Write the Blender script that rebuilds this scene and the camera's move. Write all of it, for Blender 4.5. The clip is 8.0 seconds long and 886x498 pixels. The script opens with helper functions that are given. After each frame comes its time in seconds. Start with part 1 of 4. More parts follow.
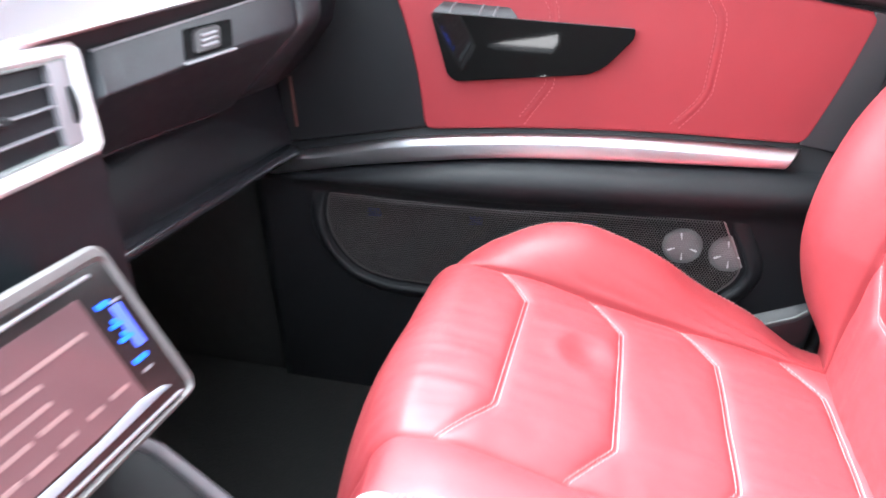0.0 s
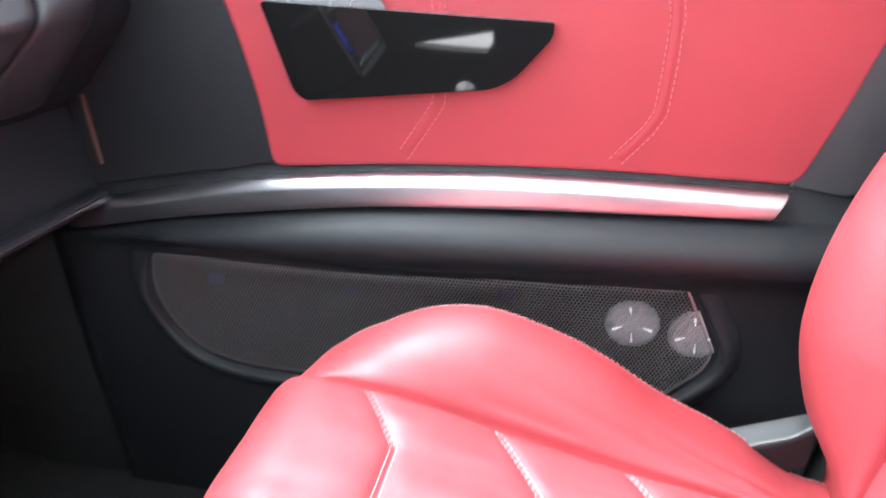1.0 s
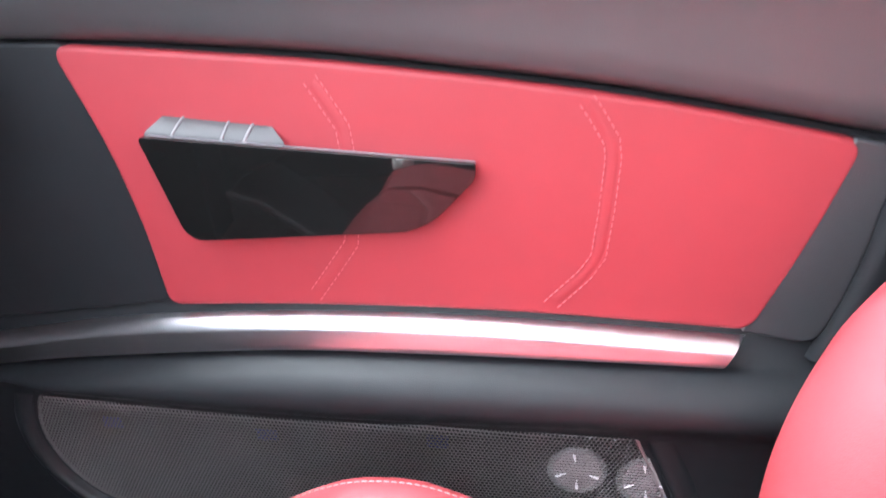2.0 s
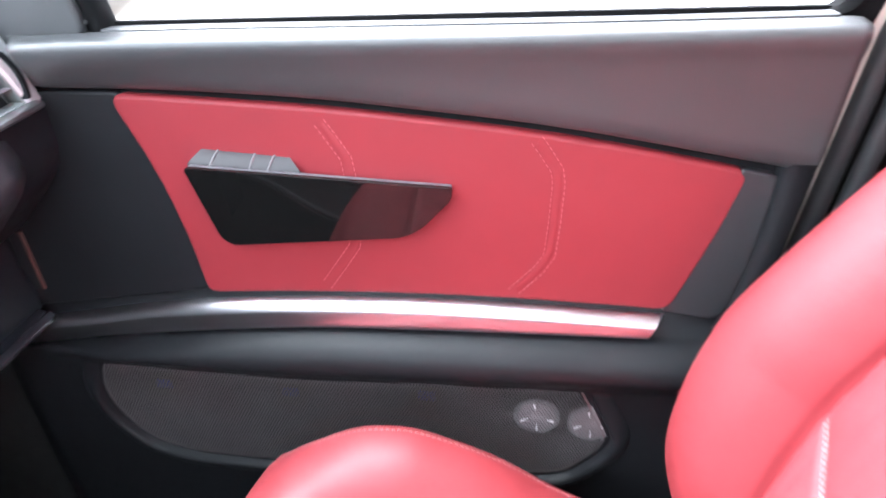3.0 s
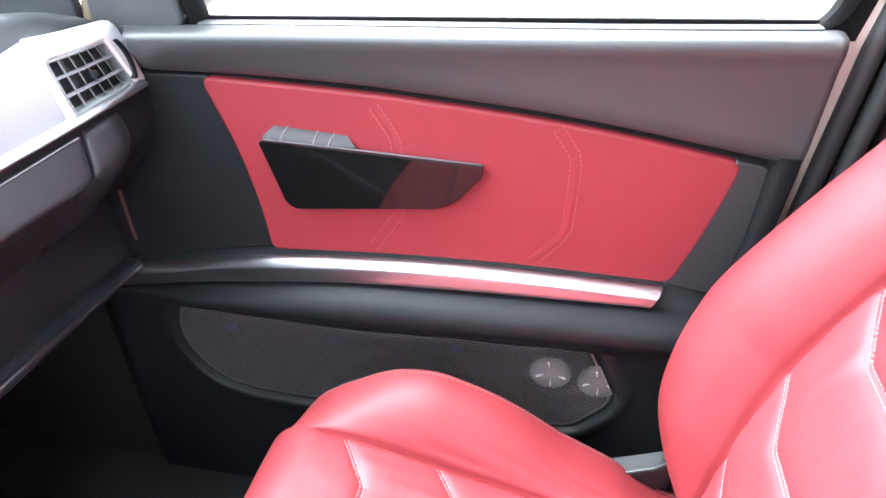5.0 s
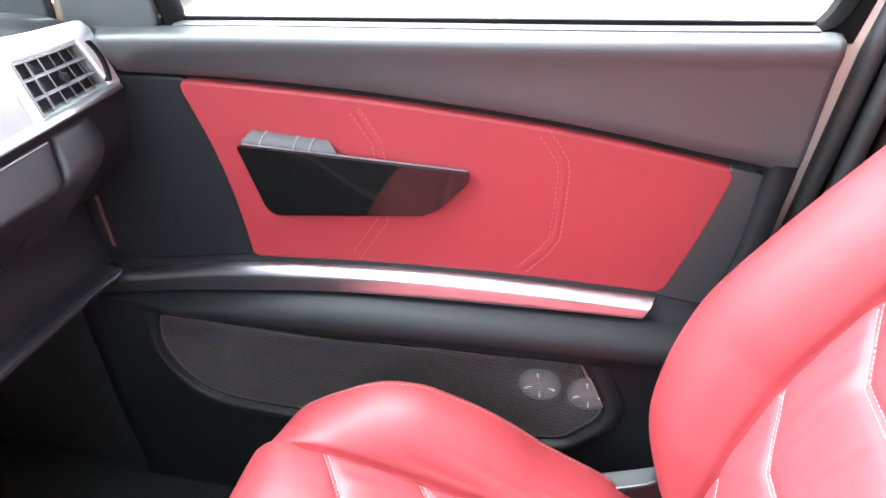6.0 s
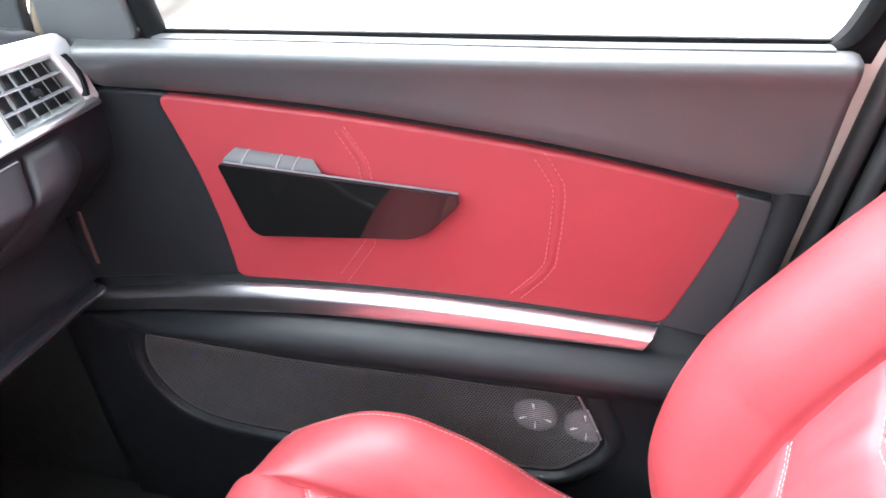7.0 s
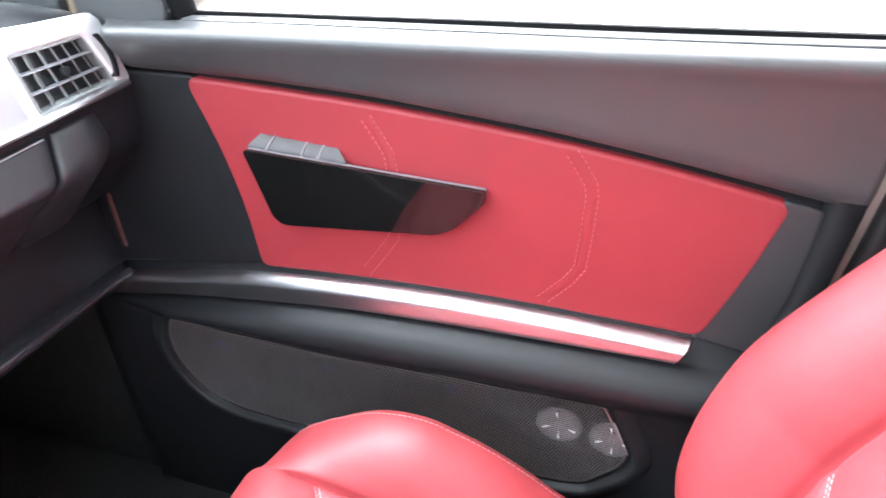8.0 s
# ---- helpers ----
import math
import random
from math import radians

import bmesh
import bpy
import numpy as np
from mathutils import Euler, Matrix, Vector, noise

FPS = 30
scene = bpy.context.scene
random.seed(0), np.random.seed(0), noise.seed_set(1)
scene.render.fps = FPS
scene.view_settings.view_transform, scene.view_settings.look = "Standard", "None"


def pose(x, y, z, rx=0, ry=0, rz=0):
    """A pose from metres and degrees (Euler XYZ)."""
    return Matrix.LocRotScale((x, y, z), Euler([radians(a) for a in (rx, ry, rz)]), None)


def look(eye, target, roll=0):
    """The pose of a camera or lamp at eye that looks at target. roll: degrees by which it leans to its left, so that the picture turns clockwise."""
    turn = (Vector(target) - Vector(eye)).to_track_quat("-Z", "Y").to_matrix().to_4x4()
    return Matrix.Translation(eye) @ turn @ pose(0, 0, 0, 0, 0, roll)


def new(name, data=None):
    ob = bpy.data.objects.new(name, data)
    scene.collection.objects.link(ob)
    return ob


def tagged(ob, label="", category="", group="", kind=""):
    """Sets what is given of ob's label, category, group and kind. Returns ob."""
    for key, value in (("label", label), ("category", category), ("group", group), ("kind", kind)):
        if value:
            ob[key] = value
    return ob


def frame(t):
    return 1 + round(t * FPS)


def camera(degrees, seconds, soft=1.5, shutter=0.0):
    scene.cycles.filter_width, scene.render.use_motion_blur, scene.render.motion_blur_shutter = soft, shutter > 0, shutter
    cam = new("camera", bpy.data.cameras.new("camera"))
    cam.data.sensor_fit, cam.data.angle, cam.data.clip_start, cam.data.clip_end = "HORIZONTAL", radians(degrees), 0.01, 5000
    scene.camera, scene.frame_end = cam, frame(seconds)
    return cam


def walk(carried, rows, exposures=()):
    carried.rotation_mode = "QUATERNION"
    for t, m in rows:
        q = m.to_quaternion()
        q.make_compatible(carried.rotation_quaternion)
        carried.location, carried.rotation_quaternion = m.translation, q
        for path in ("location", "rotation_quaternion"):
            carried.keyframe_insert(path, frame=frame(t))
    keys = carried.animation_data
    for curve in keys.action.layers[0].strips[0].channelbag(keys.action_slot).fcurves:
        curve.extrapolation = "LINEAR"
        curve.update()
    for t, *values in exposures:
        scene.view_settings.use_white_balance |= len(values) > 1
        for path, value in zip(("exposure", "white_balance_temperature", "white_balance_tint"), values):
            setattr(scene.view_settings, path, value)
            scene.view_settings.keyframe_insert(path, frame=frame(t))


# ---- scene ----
cam = camera(68.3, 8.0, 1.5, 0.5)
PATH = [
    (0, (0.066, -0.004, 0.8), (-0.43, 1.734, -0.057), -1.4),
    (0.5, (0.075, 0.175, 0.768), (-0.354, 1.925, -0.101), -1.1),
    (1, (0.102, 0.325, 0.758), (-0.288, 2.086, -0.106), -1.5),
    (1.5, (0.101, 0.438, 0.798), (-0.192, 2.21, -0.082), -1.5),
    (1.7, (0.114, 0.462, 0.815), (-0.177, 2.25, -0.032), -1.5),
    (2.8, (0.13, 0.406, 0.963), (-0.094, 2.134, -0.018), -2.1),
    (3, (0.151, 0.358, 0.983), (-0.102, 2.054, -0.047), -2.3),
    (3.5, (0.161, 0.243, 1.026), (-0.088, 1.926, -0.024), -1.9),
    (4, (0.165, 0.194, 1.028), (-0.139, 1.859, -0.037), -1.9),
    (4.5, (0.174, 0.223, 1.027), (-0.208, 1.874, -0.035), -1.9),
    (6, (0.199, 0.282, 1.019), (-0.186, 1.934, -0.041), -1.8),
    (6.5, (0.197, 0.31, 1.014), (-0.208, 1.963, -0.037), -1.8),
    (7, (0.218, 0.338, 1.021), (-0.212, 1.981, -0.035), -2.0),
    (7.5, (0.23, 0.357, 1.01), (-0.215, 1.998, -0.043), -1.8),
    (8, (0.23, 0.367, 1.003), (-0.322, 1.973, -0.053), -1.7),
]
walk(cam, [(t, look(eye, target, roll)) for t, eye, target, roll in PATH],
     exposures=[(0.0, 4.32, 6100, 8), (0.6, 4.47, 6100, 8), (1.0, 4.62, 6100, 8), (1.5, 4.97, 6100, 8), (1.7, 4.87, 6050, 9), (2.9, 4.34, 5950, 10), (4.0, 4.22, 5850, 11), (4.7, 4.27, 5900, 10), (6.0, 4.37, 6100, 8), (8.0, 4.37, 6100, 8)])

# ---- world and light ----
world = bpy.data.worlds.new("overcast_sky")
scene.world = world
world.use_nodes = True
wt = world.node_tree
sky = wt.nodes.new("ShaderNodeTexSky")
sky.sky_type = "NISHITA"
sky.sun_disc = False
sky.sun_elevation = radians(58)
sky.sun_rotation = radians(287)
sky.air_density, sky.dust_density, sky.ozone_density = 1.0, 4.0, 1.0
soften = wt.nodes.new("ShaderNodeHueSaturation")
soften.inputs["Saturation"].default_value = 0.15
wt.links.new(sky.outputs[0], soften.inputs["Color"])
wt.links.new(soften.outputs[0], wt.nodes["Background"].inputs[0])
wt.nodes["Background"].inputs[1].default_value = 0.14
sun = new("sun", bpy.data.lights.new("sun", "SUN"))
sun.data.energy, sun.data.angle, sun.data.color = 0.62, radians(40), (1.0, 0.98, 0.96)
sun.matrix_world = look((-5.0, 1.6, 8.6), (0, 0, 0))


# ---- materials ----
def mat(name, base, rough=0.5, metal=0.0, grain=400.0, bump=0.1, vary=0.15, spots=6.0, coat=0.0, spec=0.5, worn=0.0):
    m = bpy.data.materials.new(name)
    m.use_nodes = True
    nt = m.node_tree
    b = nt.nodes["Principled BSDF"]
    b.inputs["Metallic"].default_value = metal
    b.inputs["Specular IOR Level"].default_value = spec
    b.inputs["Coat Weight"].default_value = coat
    tc = nt.nodes.new("ShaderNodeTexCoord")
    big = nt.nodes.new("ShaderNodeTexNoise")
    big.inputs["Scale"].default_value = spots
    big.inputs["Detail"].default_value = 5
    nt.links.new(tc.outputs["Object"], big.inputs["Vector"])
    mix = nt.nodes.new("ShaderNodeMix")
    mix.data_type = "RGBA"
    mix.inputs["A"].default_value = (*[c * (1 - vary) for c in base], 1)
    mix.inputs["B"].default_value = (*[min(1, c * (1 + vary)) for c in base], 1)
    nt.links.new(big.outputs["Fac"], mix.inputs["Factor"])
    nt.links.new(mix.outputs["Result"], b.inputs["Base Color"])
    rr = nt.nodes.new("ShaderNodeMapRange")
    rr.inputs["To Min"].default_value = max(0.0, rough * 0.82)
    rr.inputs["To Max"].default_value = min(1.0, rough * 1.18)
    mid = nt.nodes.new("ShaderNodeTexNoise")
    mid.inputs["Scale"].default_value = spots * 7
    nt.links.new(tc.outputs["Object"], mid.inputs["Vector"])
    nt.links.new(mid.outputs["Fac"], rr.inputs["Value"])
    nt.links.new(rr.outputs["Result"], b.inputs["Roughness"])
    if bump > 0:
        fine = nt.nodes.new("ShaderNodeTexVoronoi")
        fine.inputs["Scale"].default_value = grain
        nt.links.new(tc.outputs["Object"], fine.inputs["Vector"])
        bp = nt.nodes.new("ShaderNodeBump")
        bp.inputs["Strength"].default_value = bump
        bp.inputs["Distance"].default_value = 0.0006
        nt.links.new(fine.outputs["Distance"], bp.inputs["Height"])
        if worn > 0:
            crease = nt.nodes.new("ShaderNodeTexNoise")
            crease.inputs["Scale"].default_value = 22
            crease.inputs["Detail"].default_value = 3
            nt.links.new(tc.outputs["Object"], crease.inputs["Vector"])
            b2 = nt.nodes.new("ShaderNodeBump")
            b2.inputs["Strength"].default_value = worn
            b2.inputs["Distance"].default_value = 0.004
            nt.links.new(crease.outputs["Fac"], b2.inputs["Height"])
            nt.links.new(b2.outputs["Normal"], bp.inputs["Normal"])
        nt.links.new(bp.outputs["Normal"], b.inputs["Normal"])
    return m


def glow(name, colour, strength):
    m = bpy.data.materials.new(name)
    m.use_nodes = True
    b = m.node_tree.nodes["Principled BSDF"]
    b.inputs["Base Color"].default_value = (*colour, 1)
    b.inputs["Emission Color"].default_value = (*colour, 1)
    b.inputs["Emission Strength"].default_value = strength
    return m


def clear(name, gloss=0.05, tint=(1.0, 1.0, 1.0)):
    """Thin window glass: light goes straight through, with a faint mirror on top."""
    m = bpy.data.materials.new(name)
    m.use_nodes = True
    nt = m.node_tree
    nt.nodes.remove(nt.nodes["Principled BSDF"])
    thru = nt.nodes.new("ShaderNodeBsdfTransparent")
    thru.inputs["Color"].default_value = (*tint, 1)
    shine = nt.nodes.new("ShaderNodeBsdfGlossy")
    shine.inputs["Roughness"].default_value = 0.02
    mix = nt.nodes.new("ShaderNodeMixShader")
    mix.inputs["Fac"].default_value = gloss
    nt.links.new(thru.outputs[0], mix.inputs[1])
    nt.links.new(shine.outputs[0], mix.inputs[2])
    nt.links.new(mix.outputs[0], nt.nodes["Material Output"].inputs["Surface"])
    return m


RED = mat("red_leather", (0.243, 0.0295, 0.0365), 0.55, grain=900, bump=0.12, vary=0.06, spots=9, worn=0.25, spec=0.42)
RED_PAD = mat("red_vinyl", (0.252, 0.0255, 0.0335), 0.54, grain=900, bump=0.15, vary=0.08, spots=5, worn=0.14, spec=0.38)
THREAD_PINK = mat("pink_thread", (0.42, 0.10, 0.11), 0.8, bump=0.0, vary=0.1)
THREAD = mat("pale_thread", (0.43, 0.205, 0.21), 0.8, bump=0.0, vary=0.1)
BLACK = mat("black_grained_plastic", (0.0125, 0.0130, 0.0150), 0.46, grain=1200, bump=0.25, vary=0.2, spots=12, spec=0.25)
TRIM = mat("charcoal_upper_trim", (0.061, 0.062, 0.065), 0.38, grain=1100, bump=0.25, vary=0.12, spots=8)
LIT_SURROUND = mat("lit_charcoal_plastic", (0.036, 0.036, 0.039), 0.42, grain=1100, bump=0.25, vary=0.12, spots=8)
LID = mat("charcoal_fascia_plastic", (0.024, 0.026, 0.031), 0.42, grain=1000, bump=0.3, vary=0.2, spots=10)
DULL = mat("dull_black_plastic", (0.011, 0.014, 0.0175), 0.44, grain=1000, bump=0.3, vary=0.2, spots=10, spec=0.3)
SOFT = mat("charcoal_soft_plastic", (0.028, 0.030, 0.033), 0.33, grain=1100, bump=0.25, vary=0.15, spots=8)
LIP = mat("satin_black_plastic", (0.022, 0.023, 0.028), 0.20, bump=0.0, vary=0.1, spec=0.7)
GLOSS = mat("black_gloss_acrylic", (0.006, 0.006, 0.006), 0.04, bump=0.0, vary=0.1)
EDGE = mat("dull_grey_plastic", (0.16, 0.15, 0.165), 0.45, bump=0.0, vary=0.12, spots=30, spec=0.35)
SEAL = mat("dark_grey_rubber", (0.042, 0.044, 0.046), 0.42, grain=700, bump=0.1, vary=0.15)
RUST = mat("reddish_brown_trim", (0.10, 0.045, 0.038), 0.6, bump=0.0, vary=0.1)
BROWN = mat("dull_brown_plastic", (0.032, 0.019, 0.017), 0.6, bump=0.0, vary=0.1)
RIB = mat("pale_frosted_plastic", (0.135, 0.12, 0.128), 0.35, bump=0.0, vary=0.1)
HOUSING = mat("grey_satin_plastic", (0.115, 0.105, 0.107), 0.38, grain=900, bump=0.1, vary=0.12, spots=14)
BEZEL = mat("black_gloss_plastic", (0.016, 0.013, 0.014), 0.18, bump=0.0, vary=0.1)
SHEEN = mat("painted_bevel_sheen", (0.30, 0.33, 0.38), 0.33, 0.1, bump=0.0, vary=0.05)
SPACER = mat("grey_frosted_plastic", (0.033, 0.027, 0.030), 0.42, bump=0.1, vary=0.15, spots=40)
ALU = mat("brushed_aluminium", (0.66, 0.65, 0.67), 0.33, 1.0, grain=1500, bump=0.04, vary=0.05)
STRIP = mat("polished_aluminium", (0.62, 0.60, 0.63), 0.31, 1.0, bump=0.0, vary=0.05)
SILVER = mat("silver_paint", (0.62, 0.61, 0.63), 0.33, 0.15, bump=0.0, vary=0.05)
SATIN = mat("grey_satin_paint", (0.275, 0.265, 0.29), 0.33, 0.2, bump=0.0, vary=0.06)
MESH = mat("grey_steel_mesh", (0.195, 0.18, 0.18), 0.36, 0.6, bump=0.0, vary=0.2, spots=20)
CUP = mat("pale_anodised_metal", (0.26, 0.24, 0.245), 0.20, 0.0, bump=0.0, vary=0.05)
CONE = mat("black_paper_cone", (0.011, 0.011, 0.012), 0.7, bump=0.2, vary=0.2)
BLUE = mat("blue_print", (0.05, 0.09, 0.60), 0.5, bump=0.0)
RUBBER = mat("black_rubber", (0.022, 0.022, 0.022), 0.75, grain=700, bump=0.2, vary=0.2, spec=0.3)
FRAME = mat("matt_black_window_frame", (0.0075, 0.0075, 0.008), 0.85, grain=700, bump=0.2, vary=0.2, spec=0.08)
BEIGE = mat("beige_body_paint", (0.20, 0.150, 0.105), 0.35, bump=0.0, vary=0.05)
CARPET = mat("black_carpet", (0.009, 0.009, 0.0085), 0.95, grain=300, bump=0.9, vary=0.4, spots=30)
LINING = mat("light_grey_headlining", (0.72, 0.71, 0.70), 0.9, grain=600, bump=0.3, vary=0.05)
PAINT = mat("cream_body_paint", (0.52, 0.48, 0.43), 0.33, bump=0.0, vary=0.05, coat=0.5)
STEEL = mat("grey_painted_steel", (0.20, 0.21, 0.21), 0.4, bump=0.05, vary=0.1)
CONCRETE = mat("pale_concrete", (0.62, 0.60, 0.58), 0.85, grain=60, bump=0.3, vary=0.08, spots=1.5)
WHITE = mat("white_plastic", (0.78, 0.76, 0.74), 0.3, bump=0.0, vary=0.03)
SCREEN = mat("dark_display_glass", (0.115, 0.062, 0.070), 0.10, bump=0.0, vary=0.1)
PALE = mat("pale_screen_print", (0.27, 0.17, 0.17), 0.15, bump=0.0, vary=0.05)
ICON = glow("blue_backlight", (0.01, 0.10, 1.0), 0.16)
KEYLIGHT = glow("lavender_backlight", (0.05, 0.085, 0.62), 0.11)
GLASS = clear("window_glass")
TINTED = clear("tinted_windscreen_glass", 0.06, (0.90, 0.93, 0.93))


# ---- building helpers ----
def part(name, data, material, parent=None, label="", smooth=True, crisp=38):
    if isinstance(data, bmesh.types.BMesh):
        me = bpy.data.meshes.new(name)
        bmesh.ops.recalc_face_normals(data, faces=data.faces[:])
        data.to_mesh(me)
        data.free()
    else:
        me = data
    me.materials.append(material)
    if smooth:
        me.shade_smooth()
        me.set_sharp_from_angle(angle=radians(crisp))
    ob = new(name, me)
    if parent is not None:
        ob.parent = parent
    if label:
        tagged(ob, label)
    return ob


def thing(name, label, category, group="", kind=""):
    return tagged(new(name), label, category, group, kind)


def loft(sections, ring=True, caps=True):
    bm = bmesh.new()
    rows = [[bm.verts.new(p) for p in sec] for sec in sections]
    n = len(rows[0])
    for a, b in zip(rows, rows[1:]):
        for i in range(n if ring else n - 1):
            j = (i + 1) % n
            bm.faces.new((a[i], a[j], b[j], b[i]))
    if ring and caps:
        bm.faces.new(rows[0])
        bm.faces.new(rows[-1])
    return bm


def box(lo, hi, bevel=0.0, seg=2):
    bm = bmesh.new()
    bmesh.ops.create_cube(bm, size=1)
    for v in bm.verts:
        v.co = Vector([lo[k] + (v.co[k] + 0.5) * (hi[k] - lo[k]) for k in range(3)])
    if bevel:
        bmesh.ops.bevel(bm, geom=bm.edges[:], offset=bevel, segments=seg, affect="EDGES", profile=0.5)
    return bm


def fillet(poly, r, n=4):
    """Rounded corners for a flat outline; r is one radius or one for each corner."""
    out = []
    m = len(poly)
    for i, p in enumerate(poly):
        rad = r[i] if isinstance(r, (list, tuple)) else r
        p, a, b = Vector(p), Vector(poly[i - 1]), Vector(poly[(i + 1) % m])
        da, db = (a - p), (b - p)
        k = min(rad, da.length * 0.45, db.length * 0.45)
        if k < 1e-5:
            out.append(p)
            continue
        s, e = p + da.normalized() * k, p + db.normalized() * k
        for j in range(n + 1):
            f = j / n
            out.append(s * (1 - f) ** 2 + p * 2 * f * (1 - f) + e * f * f)
    return out


def inset(poly, d):
    m = len(poly)
    area = sum(poly[i - 1].x * poly[i].y - poly[i].x * poly[i - 1].y for i in range(m))
    sgn = 1 if area > 0 else -1
    out = []
    for i in range(m):
        a, p, b = poly[i - 1], poly[i], poly[(i + 1) % m]
        t1, t2 = (p - a).normalized(), (b - p).normalized()
        nv = Vector((-(t1 + t2).y, (t1 + t2).x)) * sgn
        if nv.length > 1e-6:
            nv.normalize()
        c = max(0.5, abs(nv.dot(Vector((-t1.y, t1.x)))))
        out.append(p + nv * d / c)
    return out


def slab(poly, place, depth, rim=0.003, steps=3):
    """A plate with a rounded front rim: place(u, v, out) gives the point, out metres proud of its back."""
    rings = [[place(p.x, p.y, 0) for p in poly]]
    for j in range(steps + 1):
        a = math.pi / 2 * j / steps
        q = inset(poly, rim * (1 - math.cos(a)))
        rings.append([place(p.x, p.y, depth - rim + rim * math.sin(a)) for p in q])
    rings.append([place(p.x, p.y, depth) for p in inset(poly, rim + min(0.001, 0.4 * rim))])
    bm = loft(rings, caps=False)
    bm.verts.ensure_lookup_table()
    m = len(poly)
    mid = sum((Vector(p) for p in poly), Vector((0, 0))) / m
    for first, hub in ((0, bm.verts.new(place(mid.x, mid.y, 0))), (len(rings) - 1, bm.verts.new(place(mid.x, mid.y, depth)))):
        bm.verts.ensure_lookup_table()
        ring = bm.verts[first * m:(first + 1) * m]
        for i in range(m):
            bm.faces.new((ring[i - 1], ring[i], hub))
    return bm


def bars(path, width, height, up=(0, 0, 1)):
    """A rectangular bar swept along a line of points."""
    secs = []
    up = Vector(up)
    for i, p in enumerate(path):
        d = (Vector(path[min(i + 1, len(path) - 1)]) - Vector(path[max(i - 1, 0)])).normalized()
        side = d.cross(up).normalized()
        u2 = side.cross(d).normalized()
        secs.append([Vector(p) + side * (sx * width / 2) + u2 * (sz * height / 2) for sx, sz in ((-1, -1), (1, -1), (1, 1), (-1, 1))])
    return loft(secs)


def rod(path, r, n=8):
    secs = []
    for i, p in enumerate(path):
        d = (Vector(path[min(i + 1, len(path) - 1)]) - Vector(path[max(i - 1, 0)])).normalized()
        ref = Vector((0, 0, 1)) if abs(d.z) < 0.9 else Vector((1, 0, 0))
        s = d.cross(ref).normalized()
        u = s.cross(d)
        rr = r[i] if isinstance(r, (list, tuple)) else r
        secs.append([Vector(p) + (s * math.cos(2 * math.pi * k / n) + u * math.sin(2 * math.pi * k / n)) * rr for k in range(n)])
    return loft(secs)


def spin(profile, centre, axis, n=32):
    """A turned shape: profile of (radius, along) round an axis."""
    ax = Vector(axis).normalized()
    ref = Vector((0, 0, 1)) if abs(ax.z) < 0.9 else Vector((1, 0, 0))
    s = ax.cross(ref).normalized()
    u = s.cross(ax)
    secs = [[Vector(centre) + ax * h + (s * math.cos(2 * math.pi * k / n) + u * math.sin(2 * math.pi * k / n)) * max(r, 1e-4) for k in range(n)] for r, h in profile]
    return loft(secs)


def lerp(table, x):
    return float(np.interp(x, [a for a, _ in table], [b for _, b in table]))


def ease(x):
    x = min(1.0, max(0.0, x))
    return x * x * (3 - 2 * x)


def smooth_table(table):
    """A smooth curve through the (x, y) pairs."""
    xs, ys = np.array([a for a, _ in table]), np.array([b for _, b in table])
    d = np.gradient(ys, xs)

    def f(x):
        x = min(max(x, xs[0]), xs[-1])
        i = min(int(np.searchsorted(xs, x, "right")) - 1, len(xs) - 2)
        h = xs[i + 1] - xs[i]
        t = (x - xs[i]) / h
        return float(ys[i] * (1 + 2 * t) * (1 - t) ** 2 + d[i] * h * t * (1 - t) ** 2 + ys[i + 1] * t * t * (3 - 2 * t) + d[i + 1] * h * t * t * (t - 1))

    return f


def stitches(paths, length=0.0042, gap=0.0022, r=0.0006, normal=None):
    """Thread dashes along lines of points, as one mesh."""
    verts, faces = [], []
    for path in paths:
        pts = [Vector(p) for p in path]
        acc = [0.0]
        for a, b in zip(pts, pts[1:]):
            acc.append(acc[-1] + (b - a).length)

        def at(s):
            k = min(max(int(np.searchsorted(acc, s)) - 1, 0), len(pts) - 2)
            f = (s - acc[k]) / max(1e-9, acc[k + 1] - acc[k])
            return pts[k].lerp(pts[k + 1], min(1, max(0, f)))

        s = 0.0
        while s + length < acc[-1]:
            a, b = at(s), at(s + length)
            d = (b - a).normalized()
            nn = Vector(normal)
            side = d.cross(nn).normalized()
            base = len(verts)
            for p, k in ((a, 0.6), (a.lerp(b, 0.5), 1.25), (b, 0.6)):
                verts.extend([p - side * r * 1.1, p + nn * r * k, p + side * r * 1.1, p - nn * r * 0.8])
            for q in (0, 4):
                for j in range(4):
                    faces.append((base + q + j, base + q + (j + 1) % 4, base + q + 4 + (j + 1) % 4, base + q + 4 + j))
            faces.append((base, base + 1, base + 2, base + 3))
            faces.append((base + 8, base + 9, base + 10, base + 11))
            s += length + gap
    me = bpy.data.meshes.new("stitching")
    me.from_pydata([tuple(v) for v in verts], [], faces)
    return me


